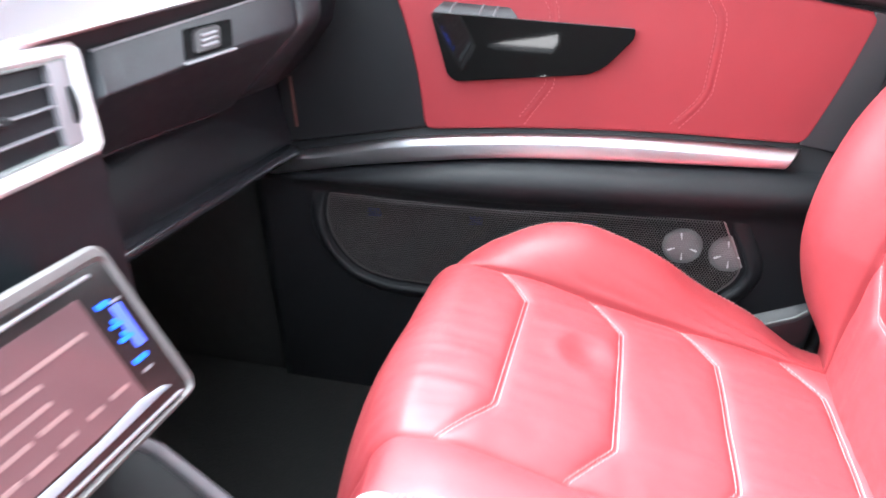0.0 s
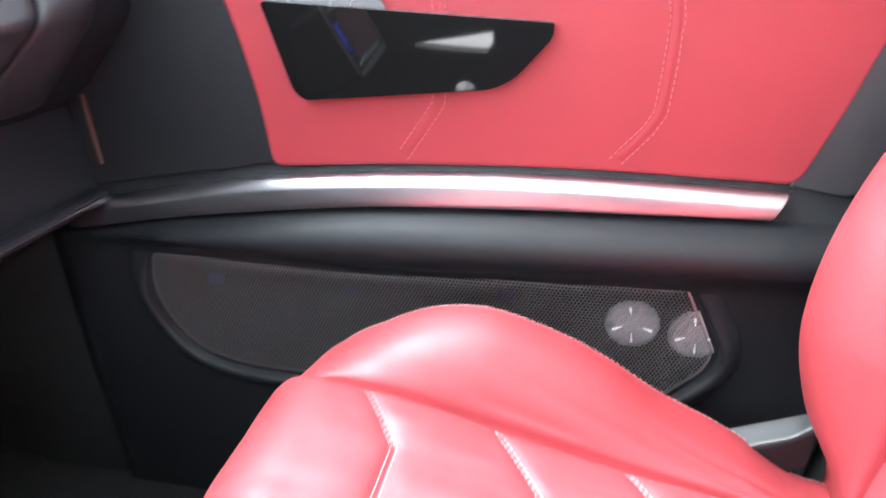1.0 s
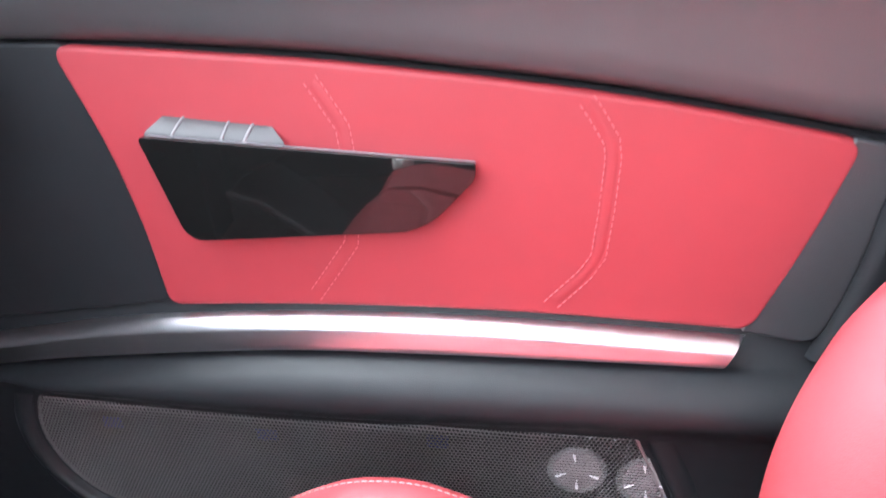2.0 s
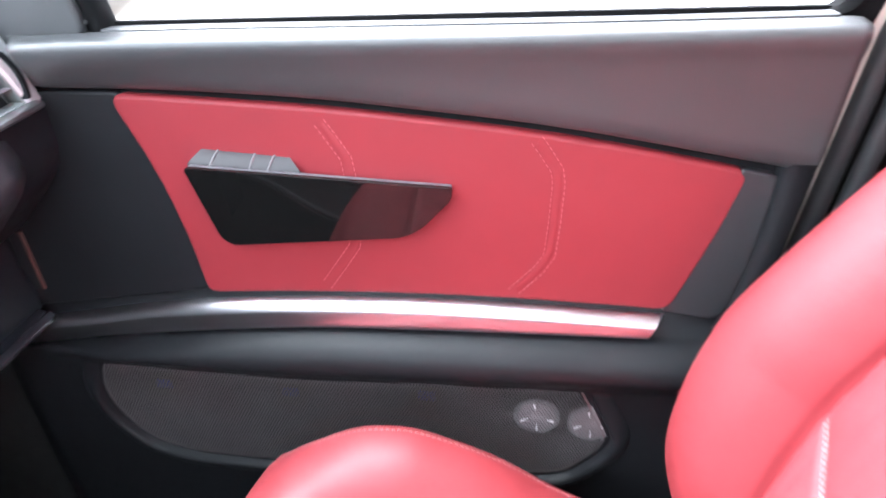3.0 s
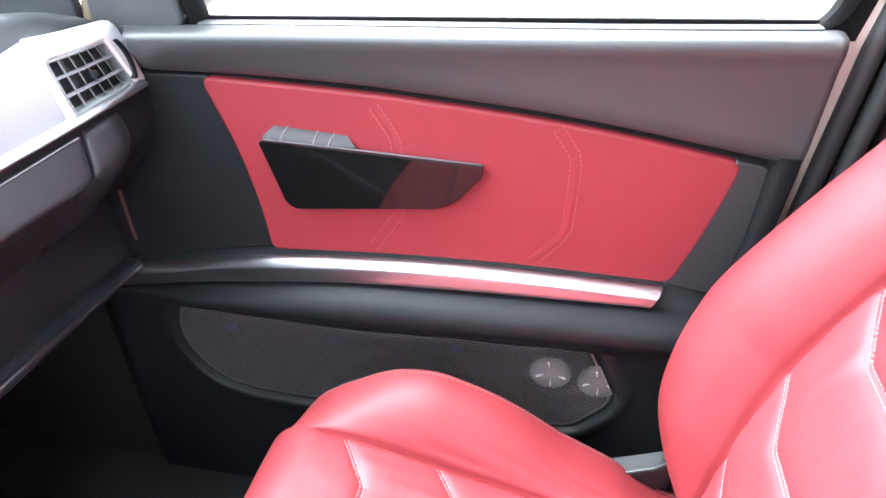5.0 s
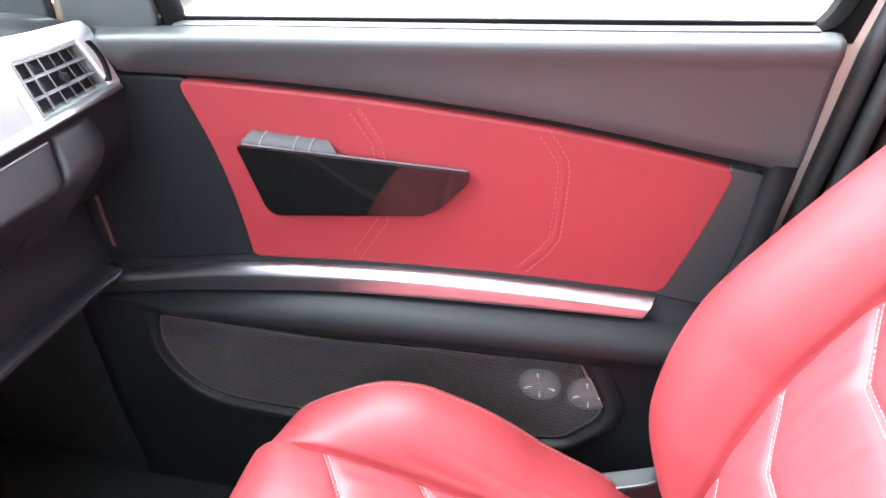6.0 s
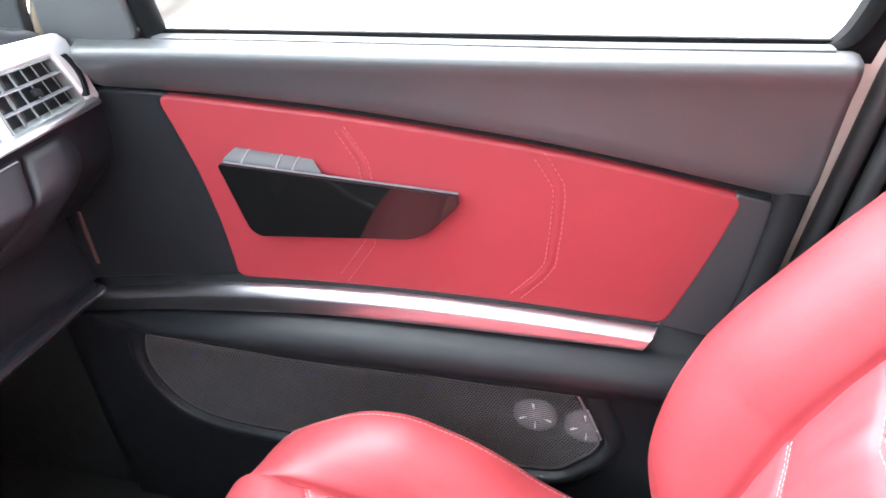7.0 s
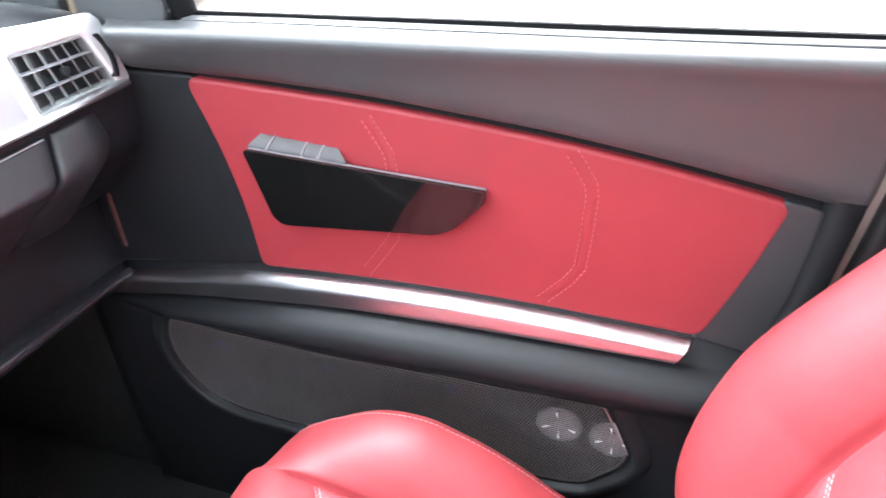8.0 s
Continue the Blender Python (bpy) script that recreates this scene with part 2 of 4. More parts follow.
# ---- the cabin shell ----
tagged(part("ground", box((-40, -40, -0.60), (40, 40, -0.50)), CONCRETE, smooth=False), "pale concrete yard outside the car", "ground", kind="structure")
tagged(part("floor", box((-1.05, -0.46, -0.06), (1.80, 1.04, -0.01), 0.01), CARPET), "black carpet on the car floor", "floor", kind="structure")
tagged(part("ceiling", loft([[(x, y, 1.22 + 0.05 * math.sin(math.pi * (y + 0.42) / 1.50) - 0.02 * abs(x - 0.6) ** 2 + e) for y in np.linspace(-0.34, 1.0, 13)] + [(x, y, 1.27 + 0.05 * math.sin(math.pi * (y + 0.42) / 1.50)) for y in np.linspace(1.0, -0.34, 13)] for x, e in ((0.12, 0.0), (0.4, 0.02), (0.8, 0.02), (1.3, 0.01), (1.5, 0.0))]), LINING), "light grey cloth headlining of the roof", "ceiling", kind="structure")
tagged(part("wall_front", box((-1.05, -0.42, -0.06), (-0.99, 1.06, 0.90), 0.01), RUBBER), "dark bulkhead in front of the footwell", "wall", kind="structure")
tagged(part("wall_passenger_front", box((-0.99, 1.00, -0.06), (-0.53, 1.06, 0.80), 0.01), RUBBER), "black kick panel beside the footwell", "wall", kind="structure")
tagged(part("wall_rear", box((1.75, -0.42, -0.06), (1.80, 1.06, 0.86), 0.01), SOFT), "dark grey rear wall of the cabin", "wall", kind="structure")
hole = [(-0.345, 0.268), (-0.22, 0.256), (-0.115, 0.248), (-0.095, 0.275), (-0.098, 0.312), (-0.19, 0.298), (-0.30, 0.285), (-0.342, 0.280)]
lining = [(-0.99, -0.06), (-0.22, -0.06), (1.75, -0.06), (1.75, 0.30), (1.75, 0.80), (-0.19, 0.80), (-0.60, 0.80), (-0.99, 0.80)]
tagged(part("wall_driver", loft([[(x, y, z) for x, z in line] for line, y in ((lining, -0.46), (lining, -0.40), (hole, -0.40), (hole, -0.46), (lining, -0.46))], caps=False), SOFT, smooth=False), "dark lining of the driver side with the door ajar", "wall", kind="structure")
tagged(part("wall_passenger_rear", box((0.62, 1.00, -0.06), (1.75, 1.06, 0.84), 0.02), SOFT), "dark grey lining beside the rear seats", "wall", kind="structure")
tagged(part("trim", loft([[(x, y, z) for y, z in ((-0.40, 1.17), (-0.34, 1.17), (-0.33, 1.25), (-0.40, 1.25))] for x in (0.12, 0.7, 1.55)]), LINING), "grey roof rail lining on the driver side", "trim", kind="structure")
tagged(part("trim", rod([(0.50, -0.40, 0.78), (0.56, -0.36, 1.2)], [0.05, 0.04]), LINING), "grey driver side door pillar lining", "trim", kind="structure")
tagged(part("trim", rod([(-0.75, -0.40, 0.78), (0.12, -0.35, 1.22)], [0.035, 0.03]), LINING), "grey driver side windscreen pillar lining", "trim", kind="structure")
tagged(part("trim", loft([[(x, y, z) for y, z in ((1.02, 1.17), (0.96, 1.17), (0.95, 1.25), (1.02, 1.25))] for x in (0.12, 0.7, 1.55)]), LINING), "grey roof rail lining on the passenger side", "trim", kind="structure")

# windscreen out of view, added with a tint to dim light from the front
tagged(part("window_1", loft([[(x, y, z + e) for y, e in ((-0.38, 0.0), (0.30, 0.012), (0.965, 0.0), (0.965, 0.005), (0.30, 0.017), (-0.38, 0.005))] for x, z in ((-1.0, 0.80), (-0.60, 0.955), (-0.20, 1.10), (0.13, 1.222))]), TINTED, smooth=False), "unseen tinted windscreen added to dim the front light", "windscreen", kind="structure")

# ---- the passenger door ----
door = thing("door_1", "black car door with red padded insert and silver strip", "car door", kind="structure")

strip_top = smooth_table([(-0.52, 0.464), (-0.479, 0.473), (-0.40, 0.488), (-0.349, 0.498), (-0.161, 0.520), (0.009, 0.528), (0.168, 0.527), (0.312, 0.522), (0.45, 0.516)])
strip_low = smooth_table([(-0.52, 0.428), (-0.474, 0.436), (-0.40, 0.449), (-0.26, 0.467), (-0.121, 0.481), (0.008, 0.486), (0.171, 0.489), (0.300, 0.490), (0.45, 0.488)])
roll_low = smooth_table([(-0.52, 0.426), (-0.42, 0.4315), (-0.30, 0.429), (-0.20, 0.4255), (-0.12, 0.4255), (0.0, 0.4285), (0.10, 0.4325), (0.22, 0.437), (0.45, 0.440)])
crease = smooth_table([(-0.52, 0.784), (-0.36, 0.785), (-0.299, 0.784), (-0.174, 0.779), (-0.061, 0.772), (0.048, 0.761), (0.153, 0.749), (0.256, 0.733), (0.372, 0.711), (0.45, 0.696)])
sill_z = smooth_table([(-0.55, 0.824), (-0.40, 0.827), (-0.30, 0.831), (-0.20, 0.833), (0.0, 0.835), (0.27, 0.838), (0.46, 0.842)])


def door_section(x):
    zt, zb, zc, zs = strip_top(x), strip_low(x), crease(x), sill_z(x)
    fade = min(1.0, max(0.0, (x + 0.50) / 0.12))
    bulge = 0.03 * fade
    gap = zs - 0.022 - zc
    tall = max(0.012, zb - roll_low(x)) / 0.052
    front = [(0.985, -0.06), (0.985, 0.0), (0.978, 0.12), (0.975, 0.20), (0.975, min(0.405, zb - 0.070 * tall)),
             (0.975 - 0.35 * bulge, zb - 0.062 * tall), (0.975 - 0.78 * bulge, zb - 0.052 * tall), (0.975 - bulge, zb - 0.036 * tall),
             (0.975 - 0.85 * bulge, zb - 0.020 * tall), (0.975 - 0.45 * bulge, zb - 0.008 * tall), (0.984, zb - 0.002), (0.992, zb),
             (0.994, zt), (1.000, zt + 0.006), (1.001, zt + 0.02), (1.001, zc - 0.006), (0.996, zc - 0.001), (0.985, zc + 0.003), (0.978, zc + min(0.010, 0.30 * gap)),
             (0.972, zc + min(0.028, 0.65 * gap)), (0.966, zs - 0.022), (0.9590, zs - 0.011), (0.9560, zs - 0.004), (0.9550, zs + 0.001), (0.9556, zs + 0.0045), (0.9578, zs + 0.0075), (0.9615, zs + 0.0094), (0.966, zs + 0.0099),
             (0.990, zs + 0.010), (1.015, zs + 0.006), (1.030, zs + 0.002)]
    # towards the front the roll under the trim flattens into one slope
    k = min(1.0, max(0.0, (-0.16 - x) / 0.18))
    k = k * k * (3 - 2 * k)
    front = [(y + (0.990 - 0.022 * (z - zc) / (zs - 0.022 - zc) - y) * k if zc - 0.003 < z < zs - 0.021 else y, z) for y, z in front]
    # the upper swell dies away behind the end of the dashboard
    k = min(1.0, max(0.0, (-0.366 - x) / 0.035))
    k = k * k * (3 - 2 * k)
    front = [(y + (1.001 - y) * k if z > zc - 0.003 and y < 1.001 else y, z) for y, z in front]
    low = [(x, y, z) for y, z in front[:16]] + [(x, 1.03, zc - 0.006), (x, 1.075, zc - 0.006), (x, 1.075, -0.06)]
    top = [(x, 1.010, zc - 0.005)] + [(x, y, z) for y, z in front[16:]] + [(x, 1.060, zs - 0.01), (x, 1.060, zc - 0.005)]
    return low, top


xs = [-0.56, -0.54] + list(np.linspace(-0.52, 0.405, 90)) + [0.412, 0.418]
secs = [door_section(x) for x in xs]


def lean(p):
    # the rear edge of the door slopes back towards the top
    k = max(0.0, (p[0] - 0.30) / 0.118)
    top = min(1.0, max(0.0, (p[2] - 0.70) / 0.10))
    return (p[0] + k * (0.010 + 0.008 * top + 0.11 * (min(p[2], 0.70) - 0.70) - 0.12 * max(0.0, 1.0 - p[1]) * (p[2] > 0.6)), p[1], p[2])


part("door_panel", loft([[lean(p) for p in low] for low, top in secs]), BLACK, door, "black moulded plastic door lining", crisp=100)
part("upper_trim", loft([[lean(p) for p in top] for low, top in secs]), TRIM, door, "charcoal grained plastic upper trim", crisp=100)


def on_door(y0):
    return lambda u, v, out: Vector((u, y0 - out, v))


# red padded insert
insert_line = [(-0.303, 0.778), (-0.174, 0.771), (-0.061, 0.764), (0.048, 0.753), (0.153, 0.741), (0.256, 0.725), (0.373, 0.702), (0.349, 0.615), (0.316, 0.527), (0.244, 0.530), (0.128, 0.534), (0.007, 0.534), (-0.12, 0.530), (-0.244, 0.522), (-0.251, 0.600), (-0.269, 0.687)]
insert_pad = part("padded_insert", slab(fillet(insert_line, [0.022, 0.05, 0.05, 0.05, 0.05, 0.05, 0.017, 0.05, 0.016, 0.05, 0.05, 0.05, 0.05, 0.015, 0.05, 0.05], 6), on_door(1.003), 0.0135, 0.0052, 6), RED_PAD, door, "red vinyl padded insert")
welts = [[(-0.069, 0.749), (-0.0595, 0.734), (-0.0445, 0.709), (-0.0425, 0.690), (-0.0425, 0.63), (-0.046, 0.600), (-0.062, 0.577), (-0.088, 0.541)],
         [(0.158, 0.733), (0.166, 0.722), (0.180, 0.700), (0.1823, 0.685), (0.1805, 0.639), (0.1770, 0.596), (0.166, 0.577), (0.135, 0.542)]]


def flat_offset(line, d):
    out = []
    for i, p in enumerate(line):
        a, b = Vector(line[max(i - 1, 0)]), Vector(line[min(i + 1, len(line) - 1)])
        t = (b - a).normalized()
        out.append(Vector(p) + Vector((t.y, -t.x)) * d)
    return out


def welt_band(line, half, proud):
    """A soft raised band along a seam of the pad."""
    fine = fillet([Vector(p) for p in line], 0.02, 5)[3:-3]
    secs = []
    for i, p in enumerate(fine):
        a, b = fine[max(i - 1, 0)], fine[min(i + 1, len(fine) - 1)]
        t = (b - a).normalized()
        nv = Vector((t.y, -t.x))
        secs.append([(p.x + nv.x * half * q, 0.9902 - proud * math.cos(q * math.pi / 2) ** 0.8, p.y + nv.y * half * q) for q in (-1, -0.8, -0.5, -0.2, 0.2, 0.5, 0.8, 1)] + [(p.x + nv.x * half, 0.993, p.y + nv.y * half), (p.x - nv.x * half, 0.993, p.y - nv.y * half)])
    return loft(secs)


for w in welts:
    both = [flat_offset(w, -0.0065), flat_offset(w, 0.0065)]
    part("seam_welt", welt_band(w, 0.0060, 0.0013), RED_PAD, insert_pad, crisp=70)
    part("stitching", stitches([[(p.x, 0.9890, p.y) for p in q] for q in both], 0.0042, 0.0026, 0.00048, (0, -1, 0)), THREAD_PINK, insert_pad, "pink double stitching", smooth=False)

# dark surrounds beside the insert; the rear one's lighter colour imitates light on it
part("side_pad", slab(fillet([(-0.50, 0.779), (-0.288, 0.779), (-0.256, 0.690), (-0.238, 0.600), (-0.232, 0.526), (-0.31, 0.514), (-0.50, 0.484)], [0.006, 0.01, 0.05, 0.05, 0.02, 0.02, 0.01]), on_door(1.004), 0.010, 0.004, 4), BLACK, door, "charcoal plastic surround toned for the light on it")
part("side_pad", slab(fillet([(0.362, 0.7055), (0.399, 0.698), (0.396, 0.64), (0.388, 0.575), (0.372, 0.515), (0.306, 0.526), (0.338, 0.612)], [0.004, 0.005, 0.05, 0.05, 0.02, 0.005, 0.05]), on_door(1.004), 0.014, 0.003, 4), LIT_SURROUND, door, "charcoal plastic surround toned for the light on it")
pad_edge = smooth_table([(0.50, 0.366), (0.575, 0.387), (0.64, 0.395), (0.69, 0.3985), (0.73, 0.400)])
rsecs = []
for z in np.linspace(0.503, 0.716, 24):
    xl, xr, d = pad_edge(z), lean((0.4183, 0.985, z))[0], 0.004 * max(0.0, min(1.0, (z - 0.70) / 0.016))
    rsecs.append([(xl - 0.002, 1.003, z), (xl - 0.001, 0.992, z), (xl + 0.001, 0.9865, z), (xl + 0.005, 0.9820 - d, z), (xl + 0.010, 0.9800 - d, z), (xr - 0.003, 0.9790 - d, z), (xr, 0.9815, z), (xr, 1.003, z)])
# same trim as above the insert, blackened to put its shade into the colour
part("shaded_rear_trim", loft(rsecs), BLACK, door, "charcoal trim blackened as shade down the rear edge", crisp=80)

# silver strip
ssecs = []
for x in list(np.linspace(-0.53, 0.308, 70)) + [0.314]:
    zt, zb = strip_top(x) - 0.001, strip_low(x) + 0.002
    prof = [(0.996, zt), (0.9945, zt - 0.0002), (0.9885, zt - 0.0020), (0.9835, zt - 0.0040), (0.9810, zt - 0.0062), (0.9790, zt - 0.0088), (0.9776, zt - 0.0115), (0.9770, zt - 0.0130), (0.9766, zt - 0.0150), (0.9756, zb + 0.009), (0.9756, zb + 0.006), (0.9765, zb + 0.003), (0.981, zb + 0.0005), (0.990, zb), (0.996, zb)]
    end = 0.012 if x > 0.31 else 0.0
    cut = 0.016 * min(1.0, max(0.0, (x - 0.20) / 0.11))
    ssecs.append([(x - cut * (zt - z) / (zt - zb), y + end * (y < 0.99), z) for y, z in prof])
part("silver_strip", loft(ssecs), STRIP, door, "curved polished aluminium strip")

# pull handle
grip = thing("door_pull", "glossy black tapered door pull with grey spacer", "door handle")
plate_line = fillet([(-0.2215, 0.7045), (0.0705, 0.6825), (0.0700, 0.6685), (0.0350, 0.6300), (0.0120, 0.6180), (-0.187, 0.6040), (-0.199, 0.6135)], [0.007, 0.003, 0.006, 0.020, 0.012, 0.012, 0.009], 6)


def on_plate(back):
    """The plate leans: its upper front corner stands furthest off the door."""
    return lambda u, v, out: Vector((u, 0.9655 + 0.030 * (u + 0.22) + 0.065 * (0.705 - v) + back - out, v))


part("plate", slab(plate_line, on_plate(0.005), 0.005, 0.0005, 2), GLOSS, grip)
part("plate_edge", slab(inset(plate_line, 0.0006), on_plate(0.0115), 0.0062, 0.0006, 2), EDGE, grip, "dull grey backing plate")


def spacer_point(x, back):
    """The top of the spacer: it climbs from the plate back to the pad."""
    if back:
        return Vector((x, 0.991, 0.7177 - 0.085 * (x + 0.2057)))
    return Vector((x, 0.9765 + 0.030 * (x + 0.22), 0.7040 - 0.0745 * (x + 0.2215)))


sp_front, sp_back = np.linspace(-0.2205, -0.094, 12), np.linspace(-0.2050, -0.1095, 12)
ssec = []
for xf, xb in zip(sp_front, sp_back):
    f, b = spacer_point(xf, False), spacer_point(xb, True)
    ssec.append([f, f.lerp(b, 0.12) + Vector((0, 0, 0.0012)), f.lerp(b, 0.85) + Vector((0, 0, 0.0012)), b, b - Vector((0, -0.004, 0.05)), f - Vector((-0.02, 0, 0.05))])
sp = part("spacer", loft(ssec), SPACER, grip, "grey frosted plastic spacer", crisp=60)
for xf, xb in ((-0.1951, -0.1876), (-0.1505, -0.146), (-0.1301, -0.1242)):
    part("rib", rod([spacer_point(xf, False), spacer_point(xf, False).lerp(spacer_point(xb, True), 0.5) + Vector((0, 0, 0.001)), spacer_point(xb, True)], 0.0016, 8), RIB, sp, "pale moulded rib")

# speaker panel
grille_line = fillet([(-0.415, 0.4125), (-0.25, 0.4055), (-0.10, 0.4045), (0.06, 0.4115), (0.222, 0.4200), (0.262, 0.334), (0.254, 0.311), (0.212, 0.266), (0.185, 0.2590), (0.0, 0.2500), (-0.212, 0.2450), (-0.320, 0.2500), (-0.375, 0.267), (-0.412, 0.309), (-0.4285, 0.360)], [0.014, 0.03, 0.03, 0.03, 0.014, 0.012, 0.012, 0.012, 0.012, 0.05, 0.05, 0.04, 0.04, 0.04, 0.04])
grille_top = smooth_table([(-0.46, 0.4145), (-0.415, 0.4125), (-0.25, 0.4055), (-0.10, 0.4045), (0.06, 0.4115), (0.222, 0.4200), (0.30, 0.424)])
part("speaker_panel", slab(inset(grille_line, -0.004), on_door(0.990), 0.006, 0.001, 1), CONE, door, "black backing behind the speaker grille")


def surround_ring(d, y, flat=0.9745):
    """A line round the grille, d outside it; it sinks into the door under the arm roll."""
    out = []
    for p in inset(grille_line, -d):
        w = min(1.0, max(0.0, (grille_top(p.x) - 0.012 - p.y) / 0.06))
        w = w * w * (3 - 2 * w)
        out.append(Vector((p.x, flat + (y - flat) * w, p.y)))
    return out


rim_rings = [surround_ring(-0.001, 0.986, 0.986), surround_ring(0.0005, 0.9800, 0.978), surround_ring(0.0055, 0.9785, 0.977), surround_ring(0.0075, 0.9700), surround_ring(0.0095, 0.9655), surround_ring(0.0125, 0.9632), surround_ring(0.0165, 0.9630), surround_ring(0.0215, 0.9650), surround_ring(0.0275, 0.9700), surround_ring(0.032, 0.9745, 0.976), surround_ring(0.035, 0.985, 0.985)]
part("grille_surround", loft(rim_rings, caps=False), BLACK, door, "black raised rim round the grille", crisp=80)


def inside(poly, x, y):
    hit = False
    for i in range(len(poly)):
        a, b = poly[i - 1], poly[i]
        if (a.y > y) != (b.y > y) and x < (b.x - a.x) * (y - a.y) / (b.y - a.y) + a.x:
            hit = not hit
    return hit


pitch = 0.0042
verts, faces = [], []
core = inset(grille_line, 0.0025)
rowh = pitch * math.sqrt(3) / 2
for r in range(int(0.20 / rowh)):
    for c in range(int(0.72 / pitch) + 1):
        cx, cz = -0.44 + c * pitch + (r % 2) * pitch / 2, 0.228 + r * rowh
        if not inside(core, cx, cz):
            continue
        k0 = len(verts)
        near = min(math.hypot(cx - 0.172, cz - 0.3627), math.hypot(cx - 0.2405, cz - 0.356)) < 0.031
        wide = 0.560 if near else 0.512
        # smaller holes brighten the rolled upper edge, standing in for its highlight
        wide -= 0.08 * ease((cz - grille_top(cx) + 0.016) / 0.008)
        for rad, yy in ((pitch / math.sqrt(3) * 1.0, 0.9720), (pitch * wide, 0.9713), (pitch * (wide - 0.02), 0.9730)):
            for k in range(6):
                a = math.pi / 6 + k * math.pi / 3
                z = cz + rad * math.sin(a)
                # the sheet rolls back along its upper edge
                roll = max(0.0, z - grille_top(cx) + 0.015) / 0.015
                verts.append((cx + rad * math.cos(a), yy + 0.0065 * roll * roll, z))
        for q in (0, 6):
            for k in range(6):
                faces.append((k0 + q + k, k0 + q + (k + 1) % 6, k0 + q + 6 + (k + 1) % 6, k0 + q + 6 + k))
gm = bpy.data.meshes.new("speaker_grille")
gm.from_pydata(verts, [], faces)
grille = part("speaker_grille", gm, MESH, door, "grey perforated metal speaker grille", smooth=False)
tagged(grille, kind="stuff")
border = []
for d, y in ((-0.0006, 0.977), (0.0, 0.9724), (0.0022, 0.9722), (0.0026, 0.977)):
    border.append([Vector((p.x, y + 0.0062 * (max(0.0, p.y - grille_top(p.x) + 0.015) / 0.015) ** 2, p.y)) for p in inset(grille_line, d)])
part("grille_border", loft(border, caps=False), MESH, door)


def tweeter(x, z, cut):
    """A bright reflector cup under a clear dome; the grille's slanting end cuts off what passes x = cut."""
    def clip(bm):
        geom = bm.verts[:] + bm.edges[:] + bm.faces[:]
        bmesh.ops.bisect_plane(bm, geom=geom, plane_co=(cut, 0.97, 0.34), plane_no=(1, 0, 0.44), clear_outer=True)
        return bm
    t = part("tweeter", clip(spin([(0.0300, -0.003), (0.0300, -0.0006), (0.0290, 0.0002), (0.0250, 0.0002), (0.0243, -0.0004), (0.0, -0.0005)], (x, 0.9738, z), (0, -1, 0))), STEEL, door, "bright metal tweeter")
    part("cone", clip(spin([(0.0242, -0.0006), (0.0240, 0.0006), (0.0225, 0.0010), (0.0190, 0.0004), (0.0150, 0.0003), (0.0100, 0.0007), (0.0050, 0.0012), (0.0, 0.0013)], (x, 0.9738, z), (0, -1, 0))), CUP, t, "pale polished cone")
    # highlights on the cone, put in as four thin silver rods
    for a in (1.75, 3.5, 4.75, 6.0):
        part("glint_rod", clip(rod([(x + r * math.cos(a), 0.9738 - d, z + r * math.sin(a)) for r, d in ((0.0110, 0.0008), (0.0150, 0.0009), (0.0190, 0.0012), (0.0226, 0.0014))], [0.0005, 0.0011, 0.0017, 0.0016], 6)), SILVER, t, "silver rod painted in as a cone highlight")


tweeter(0.172, 0.3627, 0.270)
tweeter(0.2405, 0.356, 0.2610)
for x, z, r in ((-0.335, 0.335, 0.05), (-0.155, 0.325, 0.065), (0.030, 0.335, 0.065)):
    c = part("speaker_cone", spin([(r, 0.0), (r, 0.0012), (r * 0.9, 0.0015), (r * 0.82, 0.0), (r * 0.3, -0.003), (r * 0.28, -0.001), (0.0, 0.0008)], (x, 0.9825, z), (0, -1, 0)), CONE, door)
    part("badge", box((x - 0.012, 0.9750, z + r * 0.65), (x + 0.012, 0.9830, z + r * 0.65 + 0.016), 0.0003), BLUE, c, "small blue printed badge")

# window and its surround
glass = part("window_pane", loft([[(-0.33, 1.034, 0.80), (-0.33, 1.038, 0.80), (-0.33, 0.986, 1.19), (-0.33, 0.982, 1.19)], [(0.60, 1.034, 0.80), (0.60, 1.038, 0.80), (0.60, 0.986, 1.19), (0.60, 0.982, 1.19)]]), GLASS, door, "clear door glass", smooth=False)
glass.visible_shadow = False
part("window_seal", bars([(-0.31, 1.026, sill_z(-0.31) + 0.0095), (0.0, 1.027, sill_z(0) + 0.0090), (0.43, 1.027, sill_z(0.43) + 0.0080)], 0.008, 0.010), FRAME, door, "black rubber window seal")
part("window_frame", rod([(-0.303, 1.024, 0.836), (-0.306, 1.018, 0.87), (-0.312, 1.008, 0.93), (-0.315, 0.995, 1.02), (-0.10, 0.975, 1.12), (0.10, 0.97, 1.18)], 0.015, 12), FRAME, door, "black front window channel")
frame_left = smooth_table([(0.835, 0.395), (0.848, 0.409), (0.853, 0.418), (0.860, 0.4245), (0.872, 0.430), (0.890, 0.4355), (1.0, 0.462), (1.18, 0.505)])
fsecs = []
